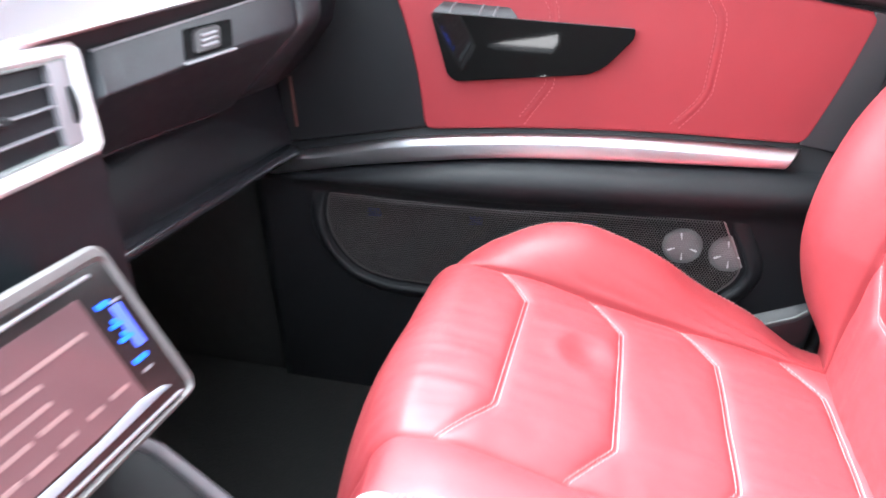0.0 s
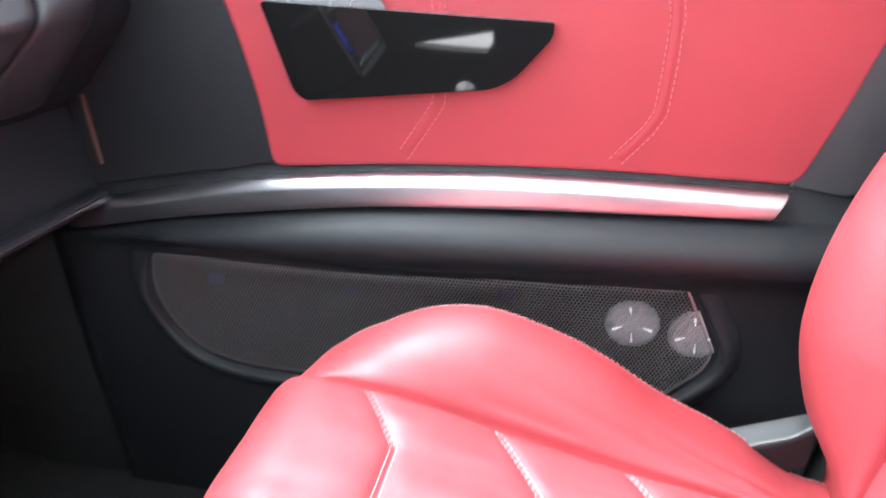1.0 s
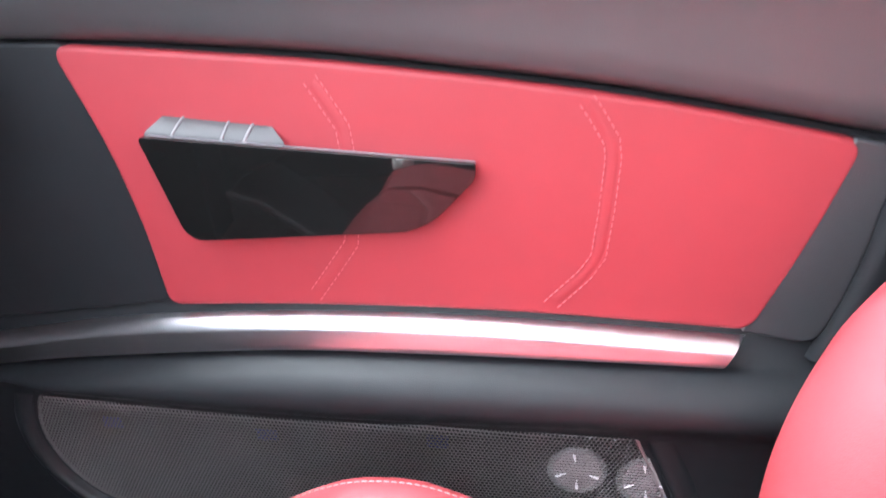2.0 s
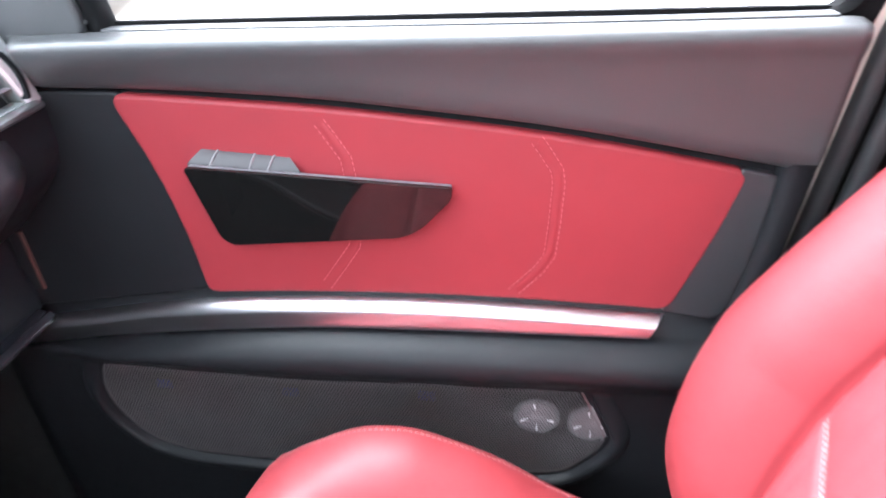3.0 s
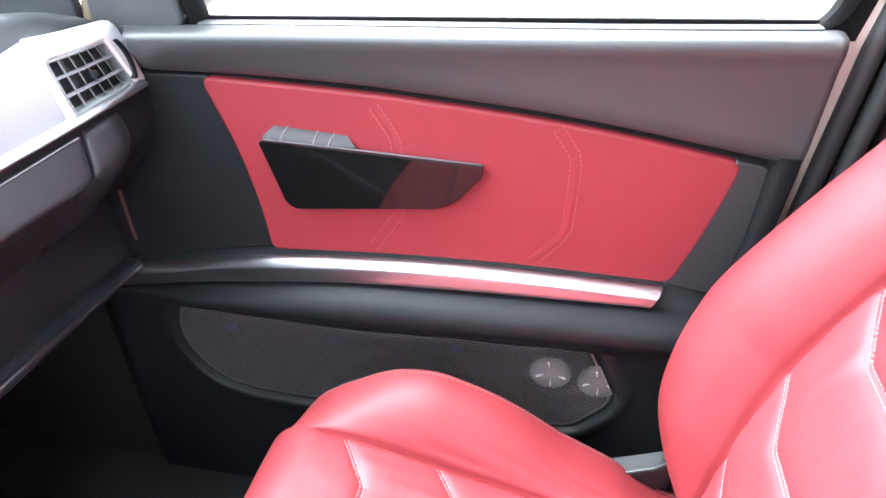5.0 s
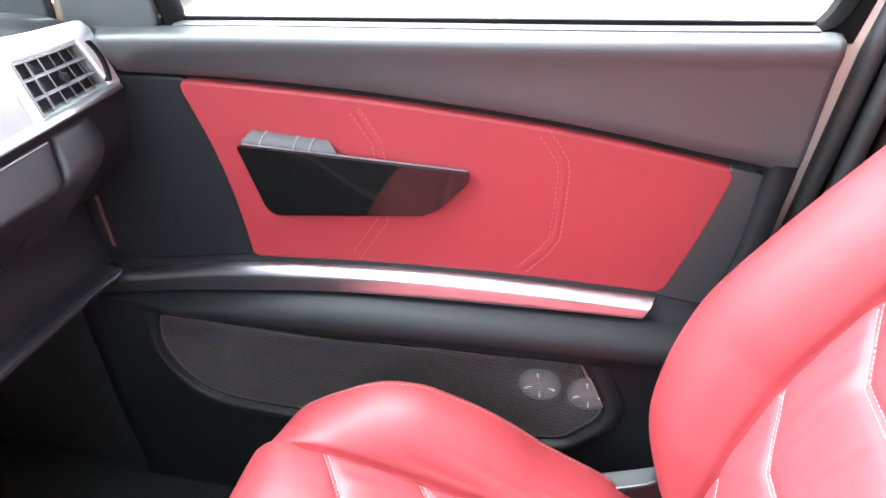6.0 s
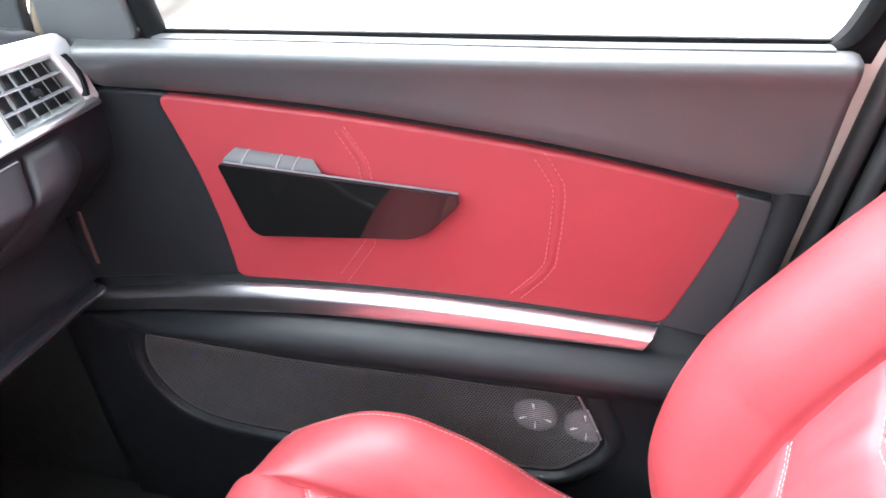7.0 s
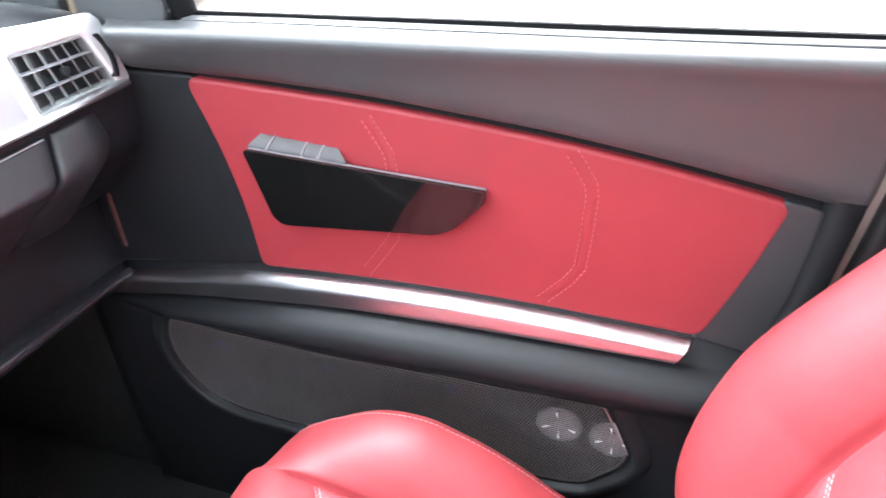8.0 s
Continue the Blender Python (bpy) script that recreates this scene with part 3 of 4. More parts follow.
for z in (0.835, 0.842, 0.848, 0.8505, 0.853, 0.8565, 0.860, 0.866, 0.872, 0.880, 0.890, 0.92, 0.96, 1.0, 1.08, 1.18):
    xl, xr, y = frame_left(z), 0.4185 + 0.014 + 0.125 * (z - 0.62) + (0.05 * (z - 0.84) if z > 0.84 else 0), 1.015 - 0.13 * (z - 0.84)
    fsecs.append([(xl, y + 0.018, z), (xl + 0.002, y + 0.004, z), (xl + 0.008, y, z), (xl + 0.016, y - 0.002, z), (xl + 0.019, y + 0.004, z), (xr - 0.004, y + 0.002, z), (xr, y + 0.006, z), (xr, y + 0.02, z)])
part("window_frame", loft(fsecs), FRAME, door, "black rear window frame")
part("sill_strip", loft([[(x, y, sill_z(x) + z) for y, z in ((0.996, 0.004), (0.9965, 0.0106), (0.9985, 0.0116), (1.018, 0.0108), (1.021, 0.0095), (1.021, 0.0))] for x in np.linspace(-0.29, 0.418, 14)]), TRIM, door, "black inner window strip")
part("mirror_sail", slab(fillet([(-0.443, 0.827), (-0.312, 0.832), (-0.316, 0.90), (-0.322, 0.98), (-0.428, 0.98)], 0.018, 6), lambda u, v, out: Vector((u, 1.022 - 0.12 * (v - 0.84) - out, v)), 0.022, 0.004, 3), TRIM, door, "charcoal triangular mirror cover")
part("side_mirror", slab(fillet([(-0.52, 0.79), (-0.375, 0.815), (-0.318, 0.846), (-0.290, 0.90), (-0.31, 0.98), (-0.50, 0.98)], 0.02), lambda u, v, out: Vector((u, 1.25 - out, v)), 0.11, 0.02, 4), PAINT, door, "cream painted outside mirror housing")
part("screw", spin([(0.0022, 0.0), (0.0022, 0.0010), (0.0, 0.0014)], (-0.309, 1.004, 0.849), (0, -1, 0.2), 10), RUBBER, door)

# door edge, seals and pillar
pillar = thing("pillar_1", "cream painted door edge with black seals and dark pillar lining", "pillar", kind="structure")


def edge_line(dx, y, z0=0.0, z1=1.2):
    return [(0.4185 + dx + 0.125 * (z - 0.62) + (0.05 * (z - 0.84) if z > 0.84 else 0), y - (0.10 * (z - 0.84) if z > 0.84 else 0), z) for z in np.linspace(z0, z1, 14)]


part("painted_edge", bars(edge_line(0.0070, 1.035), 0.026, 0.03, (0, 1, 0)), PAINT, pillar, "cream painted steel door edge")
part("door_seal", rod(edge_line(0.0315, 1.018), 0.0115, 10), SEAL, pillar, "black rubber door seal")
part("door_seal", rod(edge_line(0.0545, 1.006), 0.011, 10), SEAL, pillar, "black rubber door seal")
part("pillar_core", bars(edge_line(0.09, 1.055), 0.18, 0.02, (0, 1, 0)), RUBBER, pillar, "black pillar core")
part("pillar_lining", loft([[(p[0], p[1] - 0.02, p[2]), (p[0] + 0.02, p[1] - 0.045, p[2]), (p[0] + 0.09, p[1] - 0.05, p[2]), (p[0] + 0.16, p[1] - 0.03, p[2]), (p[0] + 0.18, p[1] + 0.05, p[2]), (p[0], p[1] + 0.05, p[2])] for p in edge_line(0.074, 1.010)]), BROWN, pillar, "dark plastic pillar lining")


# ---- windscreen pillar ----
ap = thing("pillar_2", "charcoal windscreen pillar lining beside the dashboard", "pillar", kind="structure")
part("pillar_lining", rod([(-0.95, 0.985, 0.80), (-0.60, 0.995, 0.945), (-0.2, 0.975, 1.09), (0.12, 0.955, 1.20)], [0.04, 0.032, 0.03, 0.03], 12), SOFT, ap)
part("corner_cover", slab(fillet([(-0.97, 0.78), (-0.462, 0.78), (-0.458, 0.87), (-0.40, 1.00), (-0.60, 0.95)], 0.006), lambda u, v, out: Vector((u, 1.012 - 0.10 * max(0.0, v - 0.84) - out, v)), 0.014, 0.004, 2), SOFT, ap, "charcoal corner cover")
part("painted_edge", rod([(-0.456, 1.016, 0.80), (-0.448, 1.014, 0.86), (-0.40, 1.005, 0.98)], 0.011, 10), BEIGE, ap, "beige painted door opening edge")

# ---- dashboard ----
dash = thing("dashboard", "black dashboard with silver vent panel and glove box", "dashboard", kind="structure")


def dash_x(y, z):
    """Face of the upper dashboard: it falls back from the side vent towards the middle."""
    return -0.372 - 0.30 * (z - 0.765) - 0.17 * max(0.0, 0.90 - max(y, 0.40)) - 0.008 * max(0.0, (y - 0.88) / 0.12) ** 2


def drop(y):
    """The strip under the fascia falls towards the middle of the car."""
    return 0.10 * max(0.0, 0.90 - max(y, 0.40))


ys = list(np.linspace(-0.41, 0.80, 24)) + list(np.linspace(0.82, 1.0, 14))
tsecs = []
ridge = smooth_table([(-0.45, 0.884), (0.50, 0.884), (0.80, 0.882), (0.86, 0.880), (0.92, 0.869), (0.956, 0.858), (0.98, 0.850), (1.0, 0.840)])
fascia_top = smooth_table([(-0.45, 0.800), (0.44, 0.800), (0.60, 0.803), (0.70, 0.813), (0.774, 0.836), (0.83, 0.851), (0.90, 0.852), (0.95, 0.846), (1.0, 0.828)])
for y in ys:
    zf, zr = fascia_top(y), ridge(y)
    f = dash_x(y, 0.855) - 0.012
    low = 0.752 - drop(y)
    tsecs.append([(-1.0, y, zr - 0.05), (-0.75, y, zr - 0.035), (f - 0.12, y, zr - 0.012), (f - 0.05, y, zr - 0.002), (f - 0.022, y, zr), (f - 0.009, y, zf + 0.72 * (zr - zf)), (f - 0.002, y, zf + 0.35 * (zr - zf)), (f + 0.002, y, zf), (dash_x(y, 0.765) - 0.012, y, low), (-0.50, y, low - 0.012), (-1.0, y, 0.70)])
part("dash_top", loft(tsecs), SOFT, dash, "charcoal soft dashboard top")


def on_dash(lift):
    return lambda u, v, out: Vector((dash_x(u, v) - 0.012 + lift + out, u, v - drop(u) * max(0.0, 0.858 - v) / 0.09))


panel_line = []
for k in range(13):
    panel_line.append((0.10 + 0.75 * k / 12, 0.768))
for k in range(13):
    panel_line.append((0.85 - 0.75 * k / 12, fascia_top(0.85 - 0.75 * k / 12)))
part("silver_panel", slab([Vector(p) for p in panel_line], on_dash(0.0), 0.010, 0.003, 2), SATIN, dash, "satin grey painted fascia")


def ring_plate(outer_line, inner_line, place, depth, rim):
    rings = [[place(p.x, p.y, 0) for p in outer_line], [place(p.x, p.y, depth - rim) for p in outer_line], [place(p.x, p.y, depth) for p in inset(outer_line, rim)], [place(p.x, p.y, depth) for p in inset(inner_line, -rim)], [place(p.x, p.y, depth - rim) for p in inner_line], [place(p.x, p.y, -0.03) for p in inner_line]]
    return loft(rings, caps=False)


def four_rounded(a, b, c, d, r, n=10):
    """A four-cornered outline with rounded corners and n points a side."""
    pts = []
    corner = [Vector(q) for q in (a, b, c, d)]
    for i in range(4):
        p, q = corner[i], corner[(i + 1) % 4]
        L = (q - p).length
        for k in range(n):
            pts.append(p + (q - p) * (r + (L - 2 * r) * k / (n - 1)) / L)
    return pts


def air_vent(parent, outer4, inner4, place, slats, vanes, name="air_vent"):
    o, i = four_rounded(*outer4, 0.008), four_rounded(*inner4, 0.002)
    v = part(name, ring_plate(o, i, place, 0.014, 0.004), SILVER, parent, "silver painted vent bezel")
    part("vent_duct", loft([[place(p.x, p.y, dd) for p in inset(i, -0.001)] for dd in (-0.012, -0.03)]), CONE, v, "dark vent duct")
    part("vent_rim", ring_plate(inset(i, -0.0005), inset(i, 0.0020), place, 0.0118, 0.0006), STEEL, v, "dark grey inner rim")
    A, B, C, D = [Vector(q) for q in inner4]
    for k in range(1, vanes + 1):
        f = k / (vanes + 1)
        lo, hi = A.lerp(B, f), D.lerp(C, f)
        part("vane", loft([[place(q.x + s * 0.0006 + 0.97 * (0.0085 - dd), q.y, dd) for s, dd in ((-1, -0.009), (1, -0.009), (1, 0.0085), (-1, 0.0085))] for q in (lo, hi)]), STEEL, v, smooth=False)
    for k in range(1, slats + 1):
        f = k / (slats + 1)
        lo, hi = A.lerp(D, f), B.lerp(C, f)
        part("slat", loft([[place(q.x, q.y + s * 0.0008, dd) for s, dd in ((-0.65, 0.003), (0.65, 0.003), (0.65, 0.0112), (-0.65, 0.0112))] for q in [lo.lerp(hi, j / 6) for j in range(7)]]), SATIN, v, "grey louvre", smooth=False)
    m = (A + B + C + D) / 4
    part("vent_tab", slab(fillet([(m.x - 0.0055, m.y - 0.004), (m.x + 0.0055, m.y - 0.004), (m.x + 0.0055, m.y + 0.004), (m.x - 0.0055, m.y + 0.004)], 0.002), lambda u, w, out: place(u, w, 0.0075 + out), 0.0055, 0.0015), BLACK, v)
    return v


side_vent = air_vent(dash, ((0.848, 0.764), (0.995, 0.764), (0.992, 0.846), (0.848, 0.856)), ((0.860, 0.773), (0.968, 0.774), (0.954, 0.829), (0.860, 0.831)), on_dash(0.0), 2, 5)
part("thumb_wheel", loft([[on_dash(0.0)(0.970 + 0.004 * s + 0.008 * (1 - t * t), 0.803 + 0.024 * t, dd) for s, dd in ((-1, 0.008), (1, 0.008), (0.8, 0.0175), (-0.8, 0.0175))] for t in np.linspace(-1, 1, 9)]), BLACK, side_vent, "black ridged thumb wheel")

# aluminium strip under the fascia
part("dash_strip", loft([[(dash_x(y, 0.76) + dx, y, 0.758 - drop(y) + dz) for dx, dz in ((-0.02, 0.0165), (0.004, 0.0165), (0.008, 0.0148), (0.009, 0.0118), (0.0075, 0.0090), (0.002, 0.0078), (-0.02, 0.0078))] for y in np.linspace(0.36, 0.978, 26)]), ALU, dash, "thin brushed aluminium strip")
# lower fascia and glove box
lsecs = []
for y in list(np.linspace(-0.38, 0.9, 12)) + [0.95, 0.998]:
    x0 = dash_x(min(y, 0.9), 0.75) - 0.014
    lsecs.append([(x0, y, 0.768 - drop(y)), (x0, y, 0.72 - 0.5 * drop(y)), (x0 - 0.008, y, 0.690), (x0 - 0.030, y, 0.665), (x0 - 0.085, y, 0.610), (min(-0.505, x0 - 0.110), y, 0.585), (-0.500, y, 0.55), (-0.488, y, 0.50), (-0.492, y, 0.482), (-0.62, y, 0.470), (-0.62, y, 0.70)])
part("lower_fascia", loft(lsecs), DULL, dash, "black lower dashboard with a rounded lip")


knee = smooth_table([(0.45, 0.664), (0.525, 0.6735), (0.577, 0.6805), (0.65, 0.689), (0.744, 0.6955), (0.83, 0.6995), (0.90, 0.7025), (1.0, 0.705)])


def knee_radius(u):
    return 0.006 + 0.018 * ease((u - 0.80) / 0.14)


def on_glove(u, v, out):
    """The lid leans out to a knee above its undercut foot."""
    k, r = knee(u) - v, knee_radius(u)
    under = 0.0 if k < -r else (k + r) ** 2 / (4 * r) if k < r else k
    return Vector((dash_x(u, 0.75) - 0.0065 + 0.30 * (0.715 - v) - 1.22 * under + out, u, v - drop(u) * max(0.0, v - 0.668) / 0.074))


def glove_rows(u, low):
    """Heights of the rows of points: close together round the knee."""
    k, r = knee(u), knee_radius(u)
    return [0.752, 0.749, 0.740, 0.732] + [k + r * (1 - i / 6) for i in range(13)] + [k - r - 0.010, k - r - 0.03, low + 0.004, low]


gsecs = []
for u, d in [(0.499, -0.010), (0.500, 0.006), (0.504, 0.010)] + [(0.52 + 0.32 * k / 12, 0.011) for k in range(13)] + [(0.850, 0.0105), (0.8545, 0.008), (0.8560, 0.003), (0.8565, -0.012)]:
    rows = glove_rows(u, 0.588)
    w = [u - (0.7445 - v) * 0.30 * max(0.0, (u - 0.7) / 0.156) + (0.006 + 0.25 * (v - 0.63)) * max(0.0, (0.56 - u) / 0.06) for v in rows]
    gsecs.append([on_glove(a, v, d * (0.55 if i in (0, len(rows) - 1) else 1.0)) for i, (a, v) in enumerate(zip(w, rows))] + [on_glove(a, v, -0.022) for a, v in reversed(list(zip(w, rows)))])
esecs = []
end_line = [(0.8620, -0.010), (0.8625, 0.003), (0.8640, 0.0075), (0.8685, 0.0095), (0.89, 0.0095)] + [(0.892 + 0.098 * q, 0.0095 - 0.070 * q ** 2.2) for q in np.linspace(0.05, 1.0, 18)]
for u, d in end_line:
    rows = glove_rows(u, 0.604)
    w = [u - (0.7445 - v) * 0.30 * max(0.0, (1.0 - u) / 0.138) for v in rows]
    esecs.append([on_glove(a, v, d * (0.55 if i in (0, len(rows) - 1) and d > 0 else 1.0)) for i, (a, v) in enumerate(zip(w, rows))] + [on_glove(a, v, -0.080) for a, v in reversed(list(zip(w, rows)))])
part("fascia_end", loft(esecs), LID, dash, "charcoal end of the lower fascia", crisp=60)
part("dash_lip", loft([[(-0.480 + dx, y, 0.476 + dz) for dx, dz in ((-0.02, 0.010), (0.002, 0.008), (0.008, 0.006), (0.011, 0.003), (0.012, -0.001), (0.010, -0.006), (0.004, -0.010), (-0.02, -0.012))] for y in (0.50, 0.74, 0.985)]), LIP, dash, "satin black rounded lip")
glove = part("glove_box", loft(gsecs), LID, dash, "charcoal glove box lid")
part("lid_edge", rod([on_glove(u, 0.589, 0.010) for u in np.linspace(0.50, 0.76, 16)], 0.0018, 8), LIP, glove, "satin black lid edge")
# the recess is not cut: a matt black plate paints its shade
part("recess_shade", slab(fillet([(0.629, 0.696), (0.707, 0.699), (0.724, 0.736), (0.648, 0.741)], 0.004), lambda u, v, out: on_glove(u, v, out + 0.0100), 0.0022, 0.001, 1), FRAME, glove, "matt black plate for the shade in the latch recess")
# light caught by the lid's top edge, put in as a pale rod
part("lid_highlight", rod([on_glove(u, 0.7500, 0.0085) for u in np.linspace(0.535, 0.853, 18)], 0.0014, 8), SATIN, glove, "pale rod standing in for the upper edge highlight")
latch = part("latch", slab(fillet([(0.643, 0.702), (0.685, 0.704), (0.699, 0.735), (0.659, 0.737)], 0.008), lambda u, v, out: on_glove(u, v, out + 0.011), 0.0055, 0.002, 3), SPACER, glove, "grey glove box latch")
for k in (0.25, 0.5, 0.75):
    part("ridge", rod([on_glove(0.653 + 0.014 * k, 0.7035 + 0.030 * k, 0.0162), on_glove(0.679 + 0.012 * k, 0.7050 + 0.029 * k, 0.0162)], 0.0017, 8), SATIN, latch, "pale moulded ridge")
part("latch_lip", slab(fillet([(0.6246, 0.6895), (0.708, 0.6925), (0.708, 0.6965), (0.6250, 0.6935)], 0.0015), lambda u, v, out: on_glove(u, v, out + 0.010), 0.007, 0.0015, 2), SATIN, glove, "bright edge of the latch recess")
part("side_slot", bars([(-0.476, 0.9925, 0.60), (-0.474, 0.9925, 0.515)], 0.0045, 0.003, (0, 1, 0)), RUST, dash, "thin brown edge of the side panel")

# centre stack
def on_stack(u, v, out):
    return Vector((-0.440 - 0.22 * (v - 0.67) + out, u, v))


part("centre_stack", loft([[on_stack(u, 0.722, 0.008), on_stack(u, 0.60, 0.008), on_stack(u, 0.585, 0.0), Vector((-0.42, u, 0.56)), Vector((-0.42, u, 0.30)), Vector((-0.60, u, 0.30)), Vector((-0.60, u, 0.722))] for u in (0.13, 0.17, 0.31, 0.46, 0.497)]), DULL, dash, "black centre stack")
air_vent(dash, ((0.320, 0.616), (0.500, 0.622), (0.521, 0.722), (0.320, 0.722)), ((0.334, 0.630), (0.480, 0.637), (0.499, 0.709), (0.334, 0.709)), lambda u, v, out: on_stack(u, v, out + 0.004), 3, 0)
air_vent(dash, ((0.140, 0.624), (0.314, 0.616), (0.314, 0.722), (0.147, 0.722)), ((0.172, 0.640), (0.298, 0.632), (0.298, 0.708), (0.176, 0.708)), lambda u, v, out: on_stack(u, v, out + 0.004), 3, 0)



def cheek_u(v):
    return 0.461 + 0.224 * (v - 0.6425)


cheek = part("vent_cheek", loft([[on_stack(cheek_u(v), v, -0.012), on_stack(cheek_u(v), v, 0.0155), on_stack(cheek_u(v) + 0.016, v, 0.0165), on_stack(cheek_u(v) + 0.026, v, 0.0140), on_stack(cheek_u(v) + 0.026, v, -0.012)] for v in np.linspace(0.638, 0.708, 8)]), SATIN, dash, "grey vent cheek", crisp=60)
part("thumb_wheel", loft([[on_stack(cheek_u(v) + 0.0165 + 0.004 * sx, v, dd) for sx, dd in ((-1, 0.010), (1, 0.010), (0.7, 0.0168 + 0.004 * q), (-0.7, 0.0168 + 0.004 * q))] for v, q in ((0.654, 0.0), (0.658, 0.6), (0.664, 0.9), (0.670, 1.0), (0.676, 0.9), (0.682, 0.6), (0.686, 0.0))]), BLACK, cheek, "black ridged thumb wheel")

# ---- head unit and console ----
unit = thing("head_unit", "dark touch screen head unit with blue lit keys", "head unit")


def on_unit(u, v, out):
    """v runs up the tilted face; the plan of the face is drawn a seventh larger than it is."""
    return Vector((-0.2855 - 0.3915 * v + 0.774 * out, 0.87 * u - 0.0005, 0.439 + 0.774 * v + 0.3915 * out))


def unit_plate(corners, r, lift, depth, rim=0.0006, n=4):
    return slab(fillet(corners, r, n), lambda u, v, out: on_unit(u, v, out + lift), depth, rim, 2)


def unit_box(u0, v0, u1, v1, r, lift, depth, rim=0.0006):
    return unit_plate([(u0, v0), (u1, v0), (u1, v1), (u0, v1)], r, lift, depth, rim)


outer_line, inner_line = fillet([(0.215, -0.004), (0.4675, -0.004), (0.4675, 0.177), (0.215, 0.177)], 0.020, 8), fillet([(0.228, 0.004), (0.4565, 0.004), (0.4565, 0.1605), (0.228, 0.1605)], 0.009, 8)
part("housing", ring_plate(outer_line, inner_line, lambda u, v, out: on_unit(u, v, out - 0.006), 0.006, 0.0045), HOUSING, unit, "satin grey rounded screen housing")
part("back_box", unit_plate([(0.216, -0.003), (0.4665, -0.003), (0.4665, 0.176), (0.216, 0.176)], 0.020, -0.150, 0.144, 0.002, 8), CONE, unit, "black rear case")
part("bezel", unit_box(0.228, 0.004, 0.4565, 0.1605, 0.008, -0.006, 0.0025), BEZEL, unit, "black glossy bezel")
part("top_trim", unit_box(0.228, 0.1505, 0.434, 0.1545, 0.0015, -0.004, 0.004, 0.0012), SATIN, unit, "thin silver trim line")
part("screen", unit_box(0.232, 0.029, 0.4090, 0.1400, 0.002, -0.0045, 0.0022, 0.0003), SCREEN, unit, "dark glossy display")
part("key_panel", unit_box(0.4325, 0.069, 0.4455, 0.1165, 0.0015, -0.0045, 0.0020, 0.0004), KEYLIGHT, unit, "lavender backlit key panel")
for u0, v0, wid, hgt in ((0.4200, 0.1195, 0.016, 0.0055), (0.4205, 0.0970, 0.015, 0.0042), (0.4255, 0.1015, 0.005, 0.0045), (0.4200, 0.0815, 0.017, 0.0045), (0.4265, 0.0865, 0.005, 0.0045), (0.4195, 0.0570, 0.018, 0.0050)):
    part("lit_key", unit_box(u0, v0, u0 + wid, v0 + hgt, 0.0015, -0.0040, 0.0020, 0.0003), ICON, unit, "blue backlit key")
for u0, v0 in ((0.4360, 0.1180), (0.4220, 0.0455)):
    part("marking", unit_box(u0, v0, u0 + 0.013, v0 + 0.0030, 0.0008, -0.0040, 0.0015, 0.0002), SATIN, unit, "small grey key marking")
for u0, u1, v0 in ((0.305, 0.396, 0.108), (0.250, 0.334, 0.0940), (0.250, 0.332, 0.0775), (0.308, 0.340, 0.0625), (0.377, 0.400, 0.0460), (0.349, 0.367, 0.0455), (0.315, 0.334, 0.0435), (0.281, 0.309, 0.0420), (0.250, 0.276, 0.0435), (0.262, 0.300, 0.0615)):
    part("text_bar", unit_box(u0, v0, u1, v0 + 0.0042, 0.0015, -0.0030, 0.0012, 0.0002), PALE, unit, "pale pink line on the display")
# reflection on the glass's lower bevel, put in as a pale plate
part("bevel_reflection", unit_plate([(0.250, 0.0170), (0.4370, 0.0185), (0.4300, 0.0245), (0.4000, 0.0290), (0.3450, 0.0255), (0.250, 0.0275)], 0.002, -0.0045, 0.0040, 0.0015), SHEEN, unit, "pale wedge painted as the lower bevel reflection")
part("lower_trim", unit_plate([(0.240, 0.0085), (0.4440, 0.0050), (0.4440, 0.0085), (0.240, 0.0120)], 0.0015, -0.0045, 0.0045, 0.0012), SATIN, unit, "thin silver lower trim")

console = thing("centre_console", "black centre console between the front seats", "console", kind="structure")
csecs = []
for x, top, half in ((-0.60, 0.40, 0.09), (-0.44, 0.36, 0.09), (-0.36, 0.335, 0.092), (-0.28, 0.27, 0.092), (-0.23, 0.225, 0.075), (0.0, 0.20, 0.02), (0.35, 0.20, 0.02), (0.40, 0.19, 0.02)):
    csecs.append([(x, 0.325 + sy * half, z) for sy, z in ((-1, -0.02), (-1, top - 0.03), (-0.94, top - 0.01), (-0.85, top), (0.85, top), (0.94, top - 0.01), (1, top - 0.03), (1, -0.02))])
part("console_body", loft(csecs), BLACK, console)
part("console_edge", rod([(-0.44, 0.41, 0.362), (-0.36, 0.412, 0.335), (-0.28, 0.412, 0.270), (-0.23, 0.396, 0.226)], 0.0075, 10), EDGE, console, "grey console edge trim")


# ---- passenger seat ----
seat = thing("passenger_seat", "red leather bucket seat with pale stitched chevron panels", "car seat")
SEAM_OUT, SEAM_IN, MID, HALF = 0.787, 0.443, 0.615, 0.172


